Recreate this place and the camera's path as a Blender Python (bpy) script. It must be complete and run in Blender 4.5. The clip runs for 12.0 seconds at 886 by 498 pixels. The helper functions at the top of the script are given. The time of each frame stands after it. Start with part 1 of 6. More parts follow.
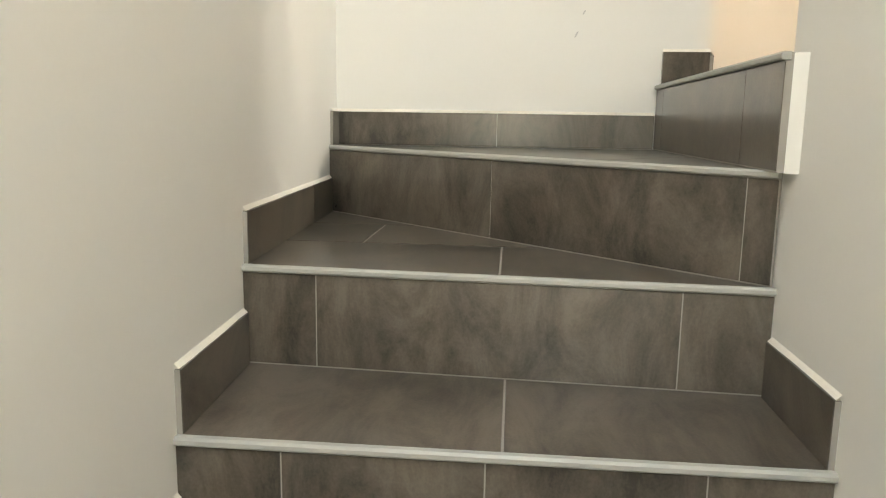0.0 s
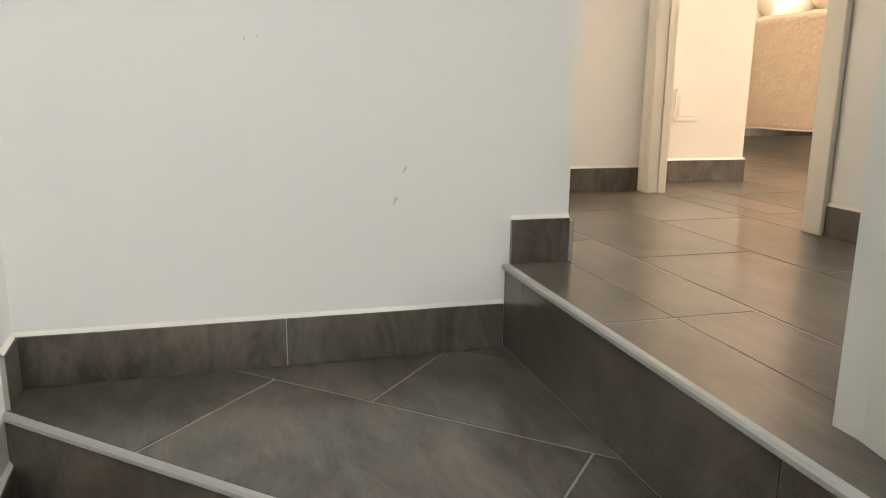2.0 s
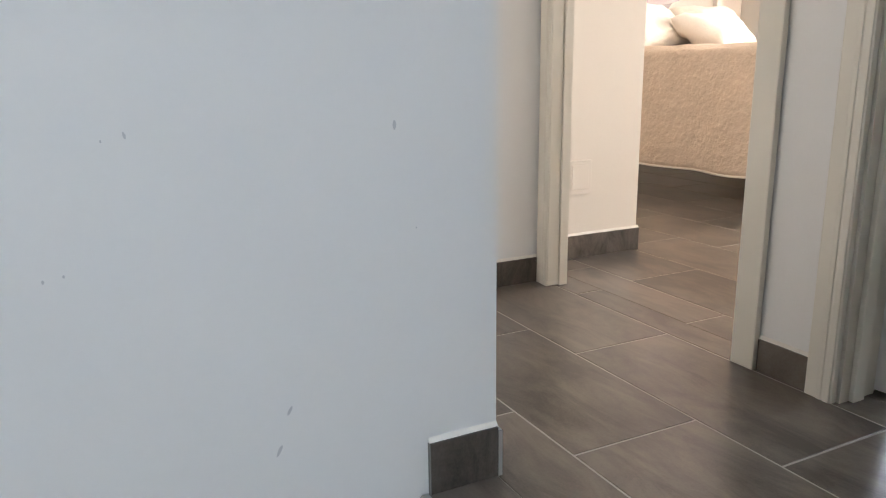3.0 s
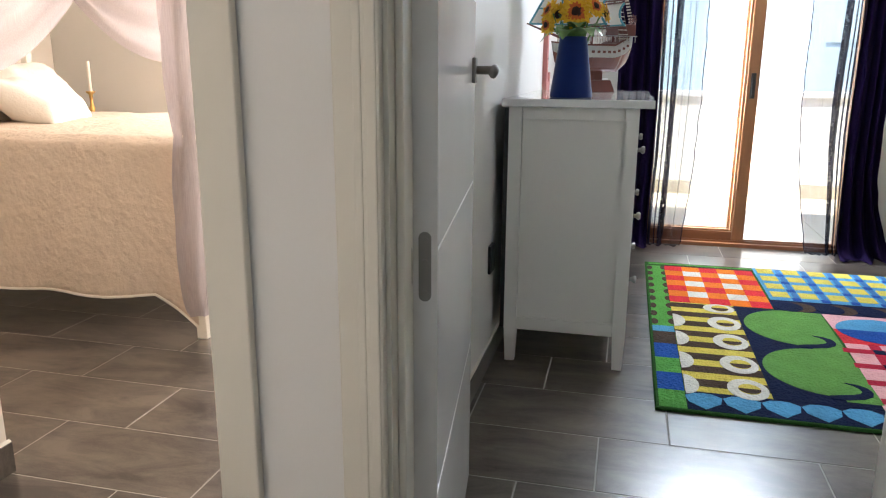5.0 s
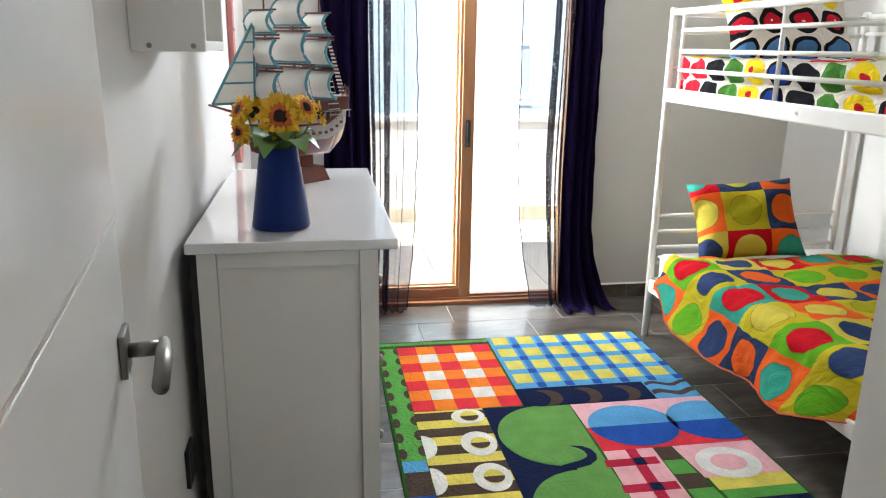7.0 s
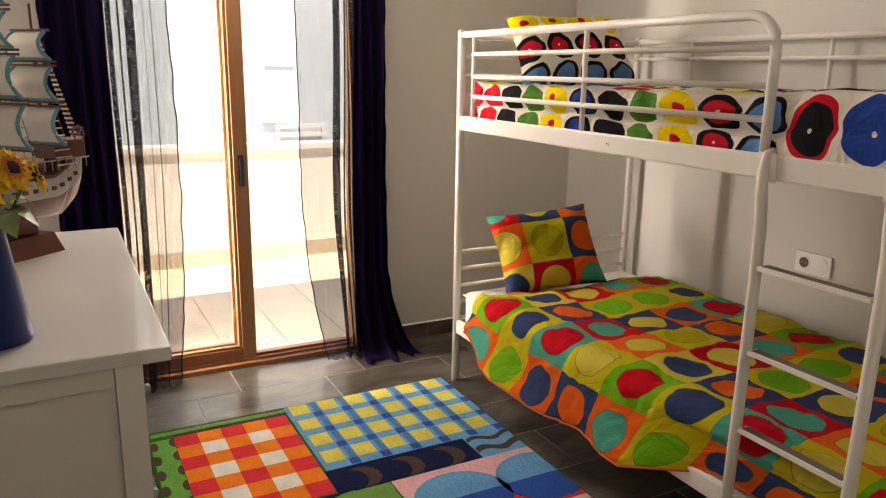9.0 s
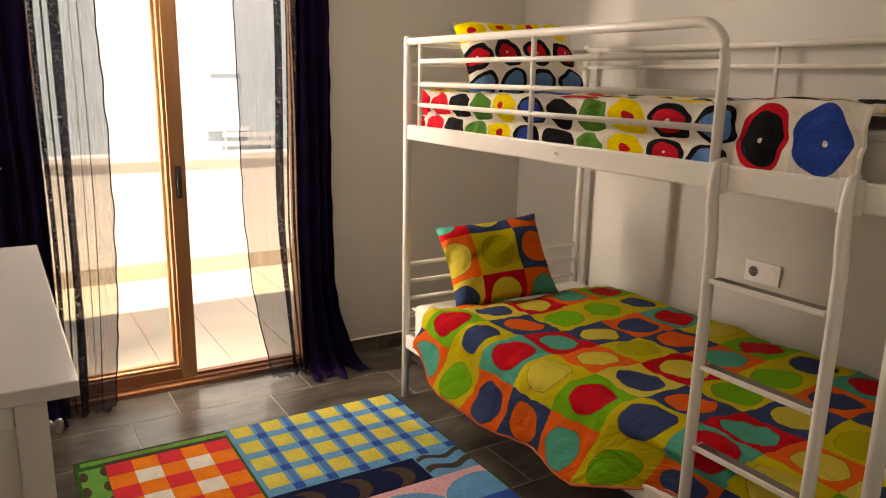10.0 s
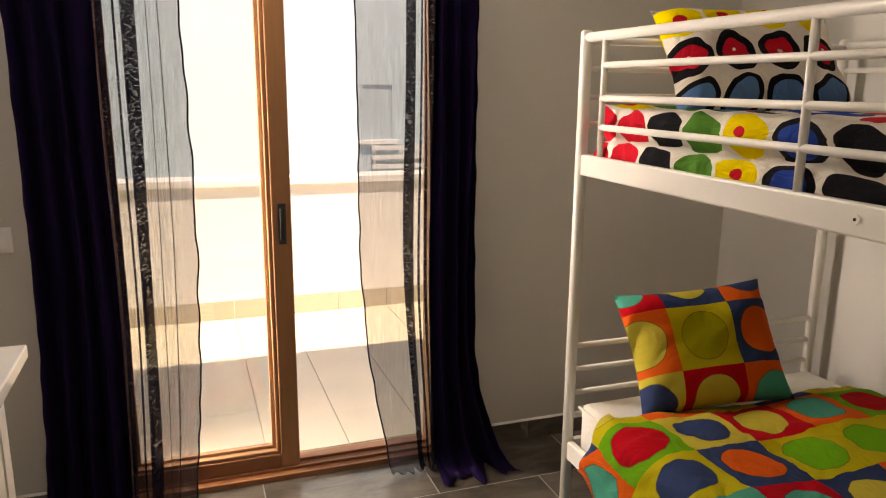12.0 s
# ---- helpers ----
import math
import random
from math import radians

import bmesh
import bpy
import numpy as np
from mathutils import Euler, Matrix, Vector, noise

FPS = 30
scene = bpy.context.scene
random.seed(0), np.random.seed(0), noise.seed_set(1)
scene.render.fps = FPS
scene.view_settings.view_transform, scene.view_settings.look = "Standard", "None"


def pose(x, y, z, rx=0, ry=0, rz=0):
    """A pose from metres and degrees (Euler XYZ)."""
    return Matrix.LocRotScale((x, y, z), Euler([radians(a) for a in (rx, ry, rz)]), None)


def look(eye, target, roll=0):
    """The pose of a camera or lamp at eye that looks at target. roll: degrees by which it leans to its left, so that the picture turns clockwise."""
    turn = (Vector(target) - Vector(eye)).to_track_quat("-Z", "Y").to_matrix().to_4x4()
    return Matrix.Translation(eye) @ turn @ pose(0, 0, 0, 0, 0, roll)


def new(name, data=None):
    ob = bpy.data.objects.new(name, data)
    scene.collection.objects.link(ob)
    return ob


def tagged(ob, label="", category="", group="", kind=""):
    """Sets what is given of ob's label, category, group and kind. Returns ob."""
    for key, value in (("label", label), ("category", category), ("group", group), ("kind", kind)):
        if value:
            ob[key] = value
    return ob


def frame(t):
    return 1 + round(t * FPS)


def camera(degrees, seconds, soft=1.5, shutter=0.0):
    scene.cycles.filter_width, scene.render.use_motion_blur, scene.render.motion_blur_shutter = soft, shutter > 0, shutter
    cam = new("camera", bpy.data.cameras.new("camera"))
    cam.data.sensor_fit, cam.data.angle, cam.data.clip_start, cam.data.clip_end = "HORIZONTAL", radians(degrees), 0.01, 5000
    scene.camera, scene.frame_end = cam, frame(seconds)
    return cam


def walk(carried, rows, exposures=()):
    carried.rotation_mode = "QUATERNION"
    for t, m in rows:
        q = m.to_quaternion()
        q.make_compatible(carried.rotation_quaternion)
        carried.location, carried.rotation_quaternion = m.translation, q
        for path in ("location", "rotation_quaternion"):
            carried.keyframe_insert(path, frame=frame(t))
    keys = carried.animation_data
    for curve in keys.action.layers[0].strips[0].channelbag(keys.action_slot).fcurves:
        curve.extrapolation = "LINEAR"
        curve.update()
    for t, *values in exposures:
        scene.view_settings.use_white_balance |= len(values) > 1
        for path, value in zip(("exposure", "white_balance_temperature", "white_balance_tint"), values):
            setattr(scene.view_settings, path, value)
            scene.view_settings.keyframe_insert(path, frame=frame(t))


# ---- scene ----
cam = camera(61.9, 12.0, soft=1.15)
PATH = [
    (0, (0.282, 0.322, -0.11), (0.101, 2.285, -0.448), 0.9),
    (0.5, (0.212, 0.484, -0.014), (0.345, 2.443, -0.393), 1.5),
    (1, (0.185, 0.675, 0.102), (0.478, 2.618, -0.269), 1.4),
    (1.5, (0.155, 0.873, 0.207), (0.488, 2.808, -0.174), 1.1),
    (2, (0.154, 1.099, 0.354), (0.684, 2.98, -0.075), 0.7),
    (2.5, (0.177, 1.301, 0.53), (0.84, 3.132, 0.072), -0.3),
    (4.5, (0.512, 2.007, 0.963), (2.238, 2.895, 0.483), 0.1),
    (5, (0.66, 2.094, 1.054), (2.546, 2.556, 0.576), 0.3),
    (5.5, (0.88, 2.144, 1.18), (2.82, 2.348, 0.741), 0.7),
    (6, (1.087, 2.169, 1.249), (3.031, 2.146, 0.78), 1.3),
    (6.5, (1.27, 2.195, 1.362), (3.192, 2.0, 0.847), 1.4),
    (8.5, (1.845, 2.174, 1.441), (3.638, 1.429, 0.958), 0.1),
    (9, (1.896, 2.154, 1.429), (3.615, 1.248, 0.957), 0.9),
    (9.5, (1.909, 2.138, 1.43), (3.609, 1.19, 0.971), 0.5),
    (10, (1.965, 2.087, 1.426), (3.628, 1.071, 0.977), 1.1),
    (10.5, (2.128, 2.002, 1.421), (3.732, 0.894, 0.974), 2.1),
    (11, (2.337, 1.923, 1.42), (3.986, 0.887, 0.966), 2.1),
    (11.5, (2.571, 1.835, 1.423), (4.308, 0.952, 0.973), 1.2),
    (12, (2.778, 1.709, 1.433), (4.62, 1.059, 1.001), 0.5),
]
EXPOSURES = [(0, 3.0, 7800, 7), (1.0, 2.85, 7300, 8), (1.5, 2.8, 7200, 8), (2.0, 2.55, 7000, 9), (2.5, 2.2, 5900, 10), (4.5, 2.15, 5800, 10), (5.0, 2.0, 6000, 10), (5.5, 1.95, 6000, 10), (6.0, 2.1, 6050, 10), (6.5, 2.15, 6050, 10), (8.5, 1.42, 7700, 17), (9.5, 1.2, 9000, 23), (10.5, 1.04, 9300, 23), (11.5, 0.97, 9000, 22), (12, 0.8, 8800, 22)]
walk(cam, [(t, look(eye, target, roll)) for t, eye, target, roll in PATH], EXPOSURES)

# ---- daylight ----
world = bpy.data.worlds.new("sky")
scene.world = world
world.use_nodes = True
wn = world.node_tree.nodes
sky = wn.new("ShaderNodeTexSky")
sky.sky_type, sky.sun_disc = "NISHITA", False
sky.sun_elevation, sky.sun_rotation = radians(69), radians(-86)
sky.dust_density, sky.ozone_density = 0.2, 2.5
wn["Background"].inputs["Strength"].default_value = 0.15
world.node_tree.links.new(sky.outputs[0], wn["Background"].inputs["Color"])
sun = new("sun", bpy.data.lights.new("sun", "SUN"))
sun.data.energy, sun.data.angle, sun.data.color = 5.0, radians(0.5), (1.0, 0.95, 0.86)
sun.matrix_basis = look((-3.58, 0.25, 9.3), (0, 0, 0))


def opening_lamp(name, eye, target, w, h, power, colour=(1, 1, 1)):
    """Area lamp standing in an opening for daylight; the stair openings are added."""
    lamp = new(name, bpy.data.lights.new(name, "AREA"))
    lamp.data.shape, lamp.data.size, lamp.data.size_y = "RECTANGLE", w, h
    lamp.data.energy, lamp.data.color = power, colour
    lamp.matrix_basis = look(eye, target)


opening_lamp("balcony_skylight", (5.30, 1.43, 1.97), (2.2, 1.25, 0.85), 1.16, 0.26, 18, (0.93, 0.96, 1.0))
opening_lamp("balcony_daylight_north", (5.518, 2.032, 1.0), (3.1, -0.30, 0.8), 0.045, 1.8, 22, (0.95, 0.97, 1.0))
opening_lamp("room_two_skylight", (5.45, 3.55, 1.1), (2.5, 3.4, 0.2), 1.2, 2.0, 54, (1.0, 0.85, 0.73))
# Added fill from above for treads and stair walls, no known source
opening_lamp("stair_top_fill", (0.22, -0.2, 2.56), (0.22, -0.15, 0.0), 0.7, 1.1, 5.9, (0.76, 0.87, 1.0))
# Weak warm fill added behind the stairs, out of view
opening_lamp("stair_foot_fill", (0.25, -2.06, -0.5), (0.25, 0.5, -0.4), 0.66, 0.9, 0.55, (1.0, 0.82, 0.60))


# ---- materials ----
def node_mat(name):
    m = bpy.data.materials.new(name)
    m.use_nodes = True
    t = m.node_tree
    return m, t, t.nodes["Principled BSDF"]


def add(t, kind, links=(), **values):
    n = t.nodes.new(kind)
    for k, v in values.items():
        if k.startswith("in_"):
            key = k[3:]
            n.inputs[int(key) if key.isdigit() else key].default_value = v
    for i, src in links:
        t.links.new(src, n.inputs[i])
    return n


def maths(t, op, a, b=None):
    n = t.nodes.new("ShaderNodeMath")
    n.operation = op
    for i, v in enumerate((a, b)):
        if v is None:
            continue
        if isinstance(v, (int, float)):
            n.inputs[i].default_value = v
        else:
            t.links.new(v, n.inputs[i])
    return n.outputs[0]


def blend(t, fac, a, b):
    n = t.nodes.new("ShaderNodeMix")
    n.data_type = "RGBA"
    for i, v in ((0, fac), (6, a), (7, b)):
        if isinstance(v, (int, float)):
            n.inputs[i].default_value = v
        elif isinstance(v, tuple):
            n.inputs[i].default_value = (*v, 1) if len(v) == 3 else v
        else:
            t.links.new(v, n.inputs[i])
    return n.outputs[2]


def palette(t, fac, colours):
    n = t.nodes.new("ShaderNodeValToRGB")
    n.color_ramp.interpolation = "CONSTANT"
    el = n.color_ramp.elements
    while len(el) < len(colours):
        el.new(0.5)
    for i, c in enumerate(colours):
        el[i].position = i / len(colours)
        el[i].color = (*c, 1)
    t.links.new(fac, n.inputs[0])
    return n.outputs[0]


def place(t, per_object=False, space="Object"):
    co = t.nodes.new("ShaderNodeTexCoord").outputs[space]
    if per_object:
        info = t.nodes.new("ShaderNodeObjectInfo")
        shift = add(t, "ShaderNodeVectorMath", [(0, co)])
        comb = add(t, "ShaderNodeCombineXYZ", [(0, maths(t, "MULTIPLY", info.outputs["Random"], 37.0)), (1, maths(t, "MULTIPLY", info.outputs["Random"], 91.0))])
        t.links.new(comb.outputs[0], shift.inputs[1])
        co = shift.outputs[0]
    return co


def mat(name, colour, rough=0.5, metal=0.0, var=0.06, big=1.3, fine=45.0, bump=0.12, dist=0.002, per_object=False, stretch=None, sheen=0.0, coat=0.0, spec=0.5):
    m, t, p = node_mat(name)
    co = place(t, per_object)
    if stretch:
        mp = add(t, "ShaderNodeMapping", [(0, co)])
        mp.inputs["Scale"].default_value = stretch
        co = mp.outputs[0]
    n1 = add(t, "ShaderNodeTexNoise", [("Vector", co)], in_Scale=big, in_Detail=4.0)
    n2 = add(t, "ShaderNodeTexNoise", [("Vector", co)], in_Scale=fine, in_Detail=5.0)
    f = maths(t, "ADD", maths(t, "MULTIPLY", n1.outputs[0], 0.65), maths(t, "MULTIPLY", n2.outputs[0], 0.35))
    lo = tuple(max(0, c * (1 - 2.2 * var)) for c in colour)
    hi = tuple(min(1, c * (1 + 2.2 * var)) for c in colour)
    t.links.new(blend(t, f, lo, hi), p.inputs["Base Color"])
    t.links.new(maths(t, "ADD", maths(t, "MULTIPLY", n1.outputs[0], 0.16), rough - 0.08), p.inputs["Roughness"])
    p.inputs["Metallic"].default_value = metal
    p.inputs["Specular IOR Level"].default_value = spec
    if sheen:
        p.inputs["Sheen Weight"].default_value = sheen
    if coat:
        p.inputs["Coat Weight"].default_value = coat
    b = add(t, "ShaderNodeBump", [("Height", n2.outputs[0])], in_Strength=bump, in_Distance=dist)
    t.links.new(b.outputs[0], p.inputs["Normal"])
    return m


def tile_mat(name, colour):
    """Grey-brown porcelain with long slate-like streaks and faint cloudy patches."""
    m, t, p = node_mat(name)
    co = place(t, True)

    mp = add(t, "ShaderNodeMapping", [(0, co)])
    mp.inputs["Rotation"].default_value = (0.12, 0.28, 0.45)
    mp.inputs["Scale"].default_value = (10.5, 3.6, 4.2)
    st = add(t, "ShaderNodeTexNoise", [("Vector", mp.outputs[0])], in_Scale=1.0, in_Detail=8.0, in_Roughness=0.70, in_Distortion=0.55)
    cl = add(t, "ShaderNodeTexNoise", [("Vector", co)], in_Scale=4.0, in_Detail=5.0)
    gr = add(t, "ShaderNodeTexNoise", [("Vector", co)], in_Scale=220.0, in_Detail=2.0)
    info = t.nodes.new("ShaderNodeObjectInfo")
    f = maths(t, "ADD", maths(t, "MULTIPLY", st.outputs[0], 0.62), maths(t, "MULTIPLY", cl.outputs[0], 0.24))
    f = maths(t, "ADD", f, maths(t, "MULTIPLY", gr.outputs[0], 0.08))
    f = maths(t, "ADD", f, maths(t, "MULTIPLY", info.outputs["Random"], 0.08))
    ramp = add(t, "ShaderNodeValToRGB", [(0, f)])
    el = ramp.color_ramp.elements
    el[0].position, el[0].color = 0.41, (*[c * 0.50 for c in colour], 1)
    el[1].position, el[1].color = 0.61, (*[c * 1.75 for c in colour], 1)
    t.links.new(ramp.outputs[0], p.inputs["Base Color"])
    t.links.new(maths(t, "ADD", maths(t, "MULTIPLY", st.outputs[0], 0.2), 0.22), p.inputs["Roughness"])
    b = add(t, "ShaderNodeBump", [("Height", cl.outputs[0])], in_Strength=0.03, in_Distance=0.002)
    p.inputs["Coat Weight"].default_value, p.inputs["Coat Roughness"].default_value, p.inputs["Coat IOR"].default_value = 0.8, 0.22, 1.5
    p.inputs["Specular IOR Level"].default_value = 0.25
    t.links.new(b.outputs[0], p.inputs["Normal"])
    return m


def cell_print(t, wobble, size):
    """UVs in cells: gives the cell's column and row, and the distance from an uneven disc's centre."""
    uv = place(t, False, "UV")
    cell = add(t, "ShaderNodeVectorMath", [(0, uv)])
    cell.operation = "FLOOR"
    sep = add(t, "ShaderNodeSeparateXYZ", [(0, cell.outputs[0])])
    fr = add(t, "ShaderNodeVectorMath", [(0, uv)])
    fr.operation = "FRACTION"
    wob = add(t, "ShaderNodeTexNoise", [("Vector", uv)], in_Scale=size, in_Detail=1.0)
    off = add(t, "ShaderNodeVectorMath", [(0, wob.outputs["Color"])])
    off.operation = "MULTIPLY_ADD"
    off.inputs[1].default_value = (wobble, wobble, 0)
    off.inputs[2].default_value = (-0.5 - wobble / 2, -0.5 - wobble / 2, 0)
    far = add(t, "ShaderNodeVectorMath", [(0, fr.outputs[0]), (1, off.outputs[0])])
    length = add(t, "ShaderNodeVectorMath", [(0, far.outputs[0])])
    length.operation = "LENGTH"
    return uv, sep.outputs[0], sep.outputs[1], length.outputs["Value"]


def cotton(t, p, uv, col, scale):
    """Woven grain, faint fading and creases for printed bed linen."""
    fade = add(t, "ShaderNodeTexNoise", [("Vector", uv)], in_Scale=0.7, in_Detail=3.0)
    weave = add(t, "ShaderNodeTexNoise", [("Vector", uv)], in_Scale=60.0, in_Detail=2.0)
    hsv = add(t, "ShaderNodeHueSaturation", [("Color", col)])
    tone = maths(t, "ADD", maths(t, "MULTIPLY", fade.outputs[0], 0.22), maths(t, "MULTIPLY", weave.outputs[0], 0.14))
    t.links.new(maths(t, "ADD", tone, 0.82), hsv.inputs["Value"])
    t.links.new(hsv.outputs[0], p.inputs["Base Color"])
    p.inputs["Roughness"].default_value = 0.9
    p.inputs["Specular IOR Level"].default_value = 0.12
    crease = add(t, "ShaderNodeTexNoise", [("Vector", uv)], in_Scale=scale, in_Detail=4.0, in_Distortion=1.4)
    fold = maths(t, "ABSOLUTE", maths(t, "SUBTRACT", crease.outputs[0], 0.5))
    b = add(t, "ShaderNodeBump", [("Height", fold)], in_Strength=0.5, in_Distance=0.035)
    t.links.new(b.outputs[0], p.inputs["Normal"])


def squares_mat(name):
    """Printed cotton: squares of flat colour, each with an uneven disc in another colour, four by four to a repeat."""
    m, t, p = node_mat(name)
    uv, cx, cy, d = cell_print(t, 0.13, 1.1)
    fac = maths(t, "ADD", maths(t, "MULTIPLY", maths(t, "FLOORED_MODULO", cy, 4.0), 4.0), maths(t, "FLOORED_MODULO", cx, 4.0))
    fac = maths(t, "DIVIDE", maths(t, "ADD", fac, 0.5), 16.0)
    yellow, pale, olive = (0.50, 0.42, 0.015), (0.56, 0.46, 0.06), (0.38, 0.36, 0.01)
    red, orange, navy, teal, green = (0.50, 0.004, 0.012), (0.75, 0.11, 0.012), (0.028, 0.05, 0.13), (0.04, 0.32, 0.23), (0.12, 0.38, 0.012)
    ground = palette(t, fac, [orange, yellow, orange, navy, green, yellow, teal, yellow, pale, navy, red, orange, red, yellow, navy, yellow])
    disc = palette(t, fac, [teal, green, navy, orange, red, navy, red, pale, navy, orange, teal, pale, pale, green, pale, olive])
    col = blend(t, maths(t, "LESS_THAN", d, 0.365), ground, disc)
    line = maths(t, "LESS_THAN", maths(t, "ABSOLUTE", maths(t, "SUBTRACT", d, 0.368)), 0.008)
    col = blend(t, maths(t, "MULTIPLY", line, 0.55), col, (0.05, 0.05, 0.02))
    cotton(t, p, uv, col, 1.6)
    return m


def blobs_mat(name):
    """Off-white cotton with columns of big uneven dots, some with a heart of another colour and a white eye."""
    m, t, p = node_mat(name)
    uv, cx, cy, d = cell_print(t, 0.36, 1.5)
    cx = maths(t, "ADD", maths(t, "MAXIMUM", cx, 0.0), maths(t, "MULTIPLY", maths(t, "MINIMUM", cy, 0.0), 5.0))
    fac = maths(t, "DIVIDE", maths(t, "ADD", maths(t, "FLOORED_MODULO", cx, 12.0), 0.5), 12.0)
    white, black, red, green, yellow = (0.72, 0.67, 0.58), (0.008, 0.008, 0.010), (0.56, 0.008, 0.022), (0.06, 0.20, 0.025), (0.78, 0.58, 0.008)
    blue, sky = (0.012, 0.05, 0.28), (0.08, 0.20, 0.42)
    outer = palette(t, fac, [red, black, green, yellow, black, black, green, yellow, black, black, red, blue])
    inner = palette(t, fac, [red, black, green, red, blue, black, green, red, red, sky, black, blue])
    eye = palette(t, fac, [red, black, green, red, blue, black, green, red, white, sky, white, white])
    wide = palette(t, fac, [(k, k, k) for k in (0.3, 0.3, 0.3, 0.14, 0.34, 0.3, 0.3, 0.14, 0.30, 0.34, 0.36, 0.3)])
    col = blend(t, maths(t, "LESS_THAN", d, 0.46), white, outer)
    col = blend(t, maths(t, "LESS_THAN", d, wide), col, inner)
    col = blend(t, maths(t, "LESS_THAN", d, 0.045), col, eye)
    cotton(t, p, uv, col, 1.6)
    return m


def lace_mat(name, colour):
    """Crinkled open-work band: dark threads in close crosswise ripples, light showing between them."""
    m, t, p = node_mat(name)
    p.inputs["Base Color"].default_value = (*colour, 1)
    p.inputs["Roughness"].default_value = 0.9
    p.inputs["Specular IOR Level"].default_value = 0.1
    tr = t.nodes.new("ShaderNodeBsdfTransparent")
    co = place(t)
    mp = add(t, "ShaderNodeMapping", [(0, co)])
    mp.inputs["Scale"].default_value = (30, 70, 150)
    n = add(t, "ShaderNodeTexNoise", [("Vector", mp.outputs[0])], in_Scale=1.0, in_Detail=2.0, in_Distortion=0.8)
    ramp = add(t, "ShaderNodeValToRGB", [(0, n.outputs[0])])
    el = ramp.color_ramp.elements
    el[0].position, el[0].color = 0.52, (0.02, 0.02, 0.02, 1)
    el[1].position, el[1].color = 0.72, (0.45, 0.45, 0.45, 1)
    mix = add(t, "ShaderNodeMixShader", [(0, ramp.outputs[0]), (1, p.outputs[0]), (2, tr.outputs[0])])
    t.links.new(mix.outputs[0], t.nodes["Material Output"].inputs[0])
    return m


def sheer_mat(name, colour, clear):
    m, t, p = node_mat(name)
    tr = t.nodes.new("ShaderNodeBsdfTransparent")
    tl = add(t, "ShaderNodeBsdfTranslucent", in_Color=(*colour, 1))
    p.inputs["Base Color"].default_value = (*colour, 1)
    p.inputs["Roughness"].default_value = 0.9
    co = place(t)
    mp = add(t, "ShaderNodeMapping", [(0, co)])
    mp.inputs["Scale"].default_value = (60, 60, 3)
    n = add(t, "ShaderNodeTexNoise", [("Vector", mp.outputs[0])], in_Scale=4.0, in_Detail=3.0)
    cloth = add(t, "ShaderNodeMixShader", [(1, p.outputs[0]), (2, tl.outputs[0])], in_0=0.5)
    fac = maths(t, "ADD", maths(t, "MULTIPLY", n.outputs[0], 0.3), clear - 0.15)
    mix = add(t, "ShaderNodeMixShader", [(0, fac), (1, cloth.outputs[0]), (2, tr.outputs[0])])
    t.links.new(mix.outputs[0], t.nodes["Material Output"].inputs[0])
    return m


def glass_mat(name):
    m, t, p = node_mat(name)
    p.inputs["Transmission Weight"].default_value = 1.0
    p.inputs["Roughness"].default_value = 0.0
    p.inputs["IOR"].default_value = 1.45
    p.inputs["Base Color"].default_value = (0.97, 0.985, 0.98, 1)
    return m


PAINT = mat("wall_paint", (0.80, 0.785, 0.75), 0.62, var=0.015, big=0.9, fine=120, bump=0.10, dist=0.0015)
# Darker copy of wall_paint for two dimmer-looking walls, shade put into the colour
PAINT_DIM = mat("wall_paint_dimmed", (0.63, 0.61, 0.56), 0.62, var=0.02, big=0.9, fine=120, bump=0.10, dist=0.0015)
PAINT_WARM = mat("wall_paint_warm", (0.80, 0.74, 0.65), 0.62, var=0.015, big=0.9, fine=120, bump=0.10, dist=0.0015)
PLASTER = mat("plaster_lip", (0.78, 0.74, 0.66), 0.8, var=0.05, big=6, fine=80, bump=0.5, dist=0.003)
TILE = tile_mat("slate_grey_tile", (0.088, 0.073, 0.058))
GROUT = mat("grout", (0.33, 0.31, 0.28), 0.85, var=0.08, bump=0.3)
TRIM = mat("pvc_edge_trim", (0.40, 0.40, 0.37), 0.45, var=0.04)
DOORWHITE = mat("lacquered_door", (0.74, 0.70, 0.60), 0.34, var=0.012, bump=0.0)
LEAFWHITE = mat("glossy_door_leaf", (0.84, 0.83, 0.80), 0.17, var=0.012, bump=0.02)
ALU = mat("brushed_aluminium", (0.75, 0.75, 0.74), 0.3, metal=1.0, var=0.03)
STEEL = mat("satin_steel", (0.24, 0.23, 0.21), 0.38, metal=1.0, var=0.05)
FURN = mat("white_furniture", (0.83, 0.81, 0.75), 0.32, var=0.015, bump=0.03)
FURNTOP = mat("white_furniture_top", (0.80, 0.79, 0.76), 0.12, var=0.01, bump=0.01, coat=0.6)
BUNK = mat("cream_powder_coat", (0.78, 0.75, 0.68), 0.34, var=0.02, bump=0.03)
WOOD = mat("varnished_pine", (0.36, 0.17, 0.07), 0.36, var=0.16, big=3, fine=30, stretch=(14, 14, 1.0), bump=0.15)
WOODSILL = mat("varnished_sill", (0.30, 0.12, 0.05), 0.38, var=0.16, big=3, fine=30, stretch=(14, 1.0, 14), bump=0.15)
DARK = mat("dark_plastic", (0.03, 0.028, 0.028), 0.4, var=0.05)
VELVET = mat("violet_curtain", (0.010, 0.005, 0.030), 0.95, var=0.2, big=8, fine=200, bump=0.2, spec=0.06)
SHEER = sheer_mat("grey_sheer", (0.10, 0.09, 0.11), 0.62)
BAND = lace_mat("black_lace_band", (0.02, 0.016, 0.03))
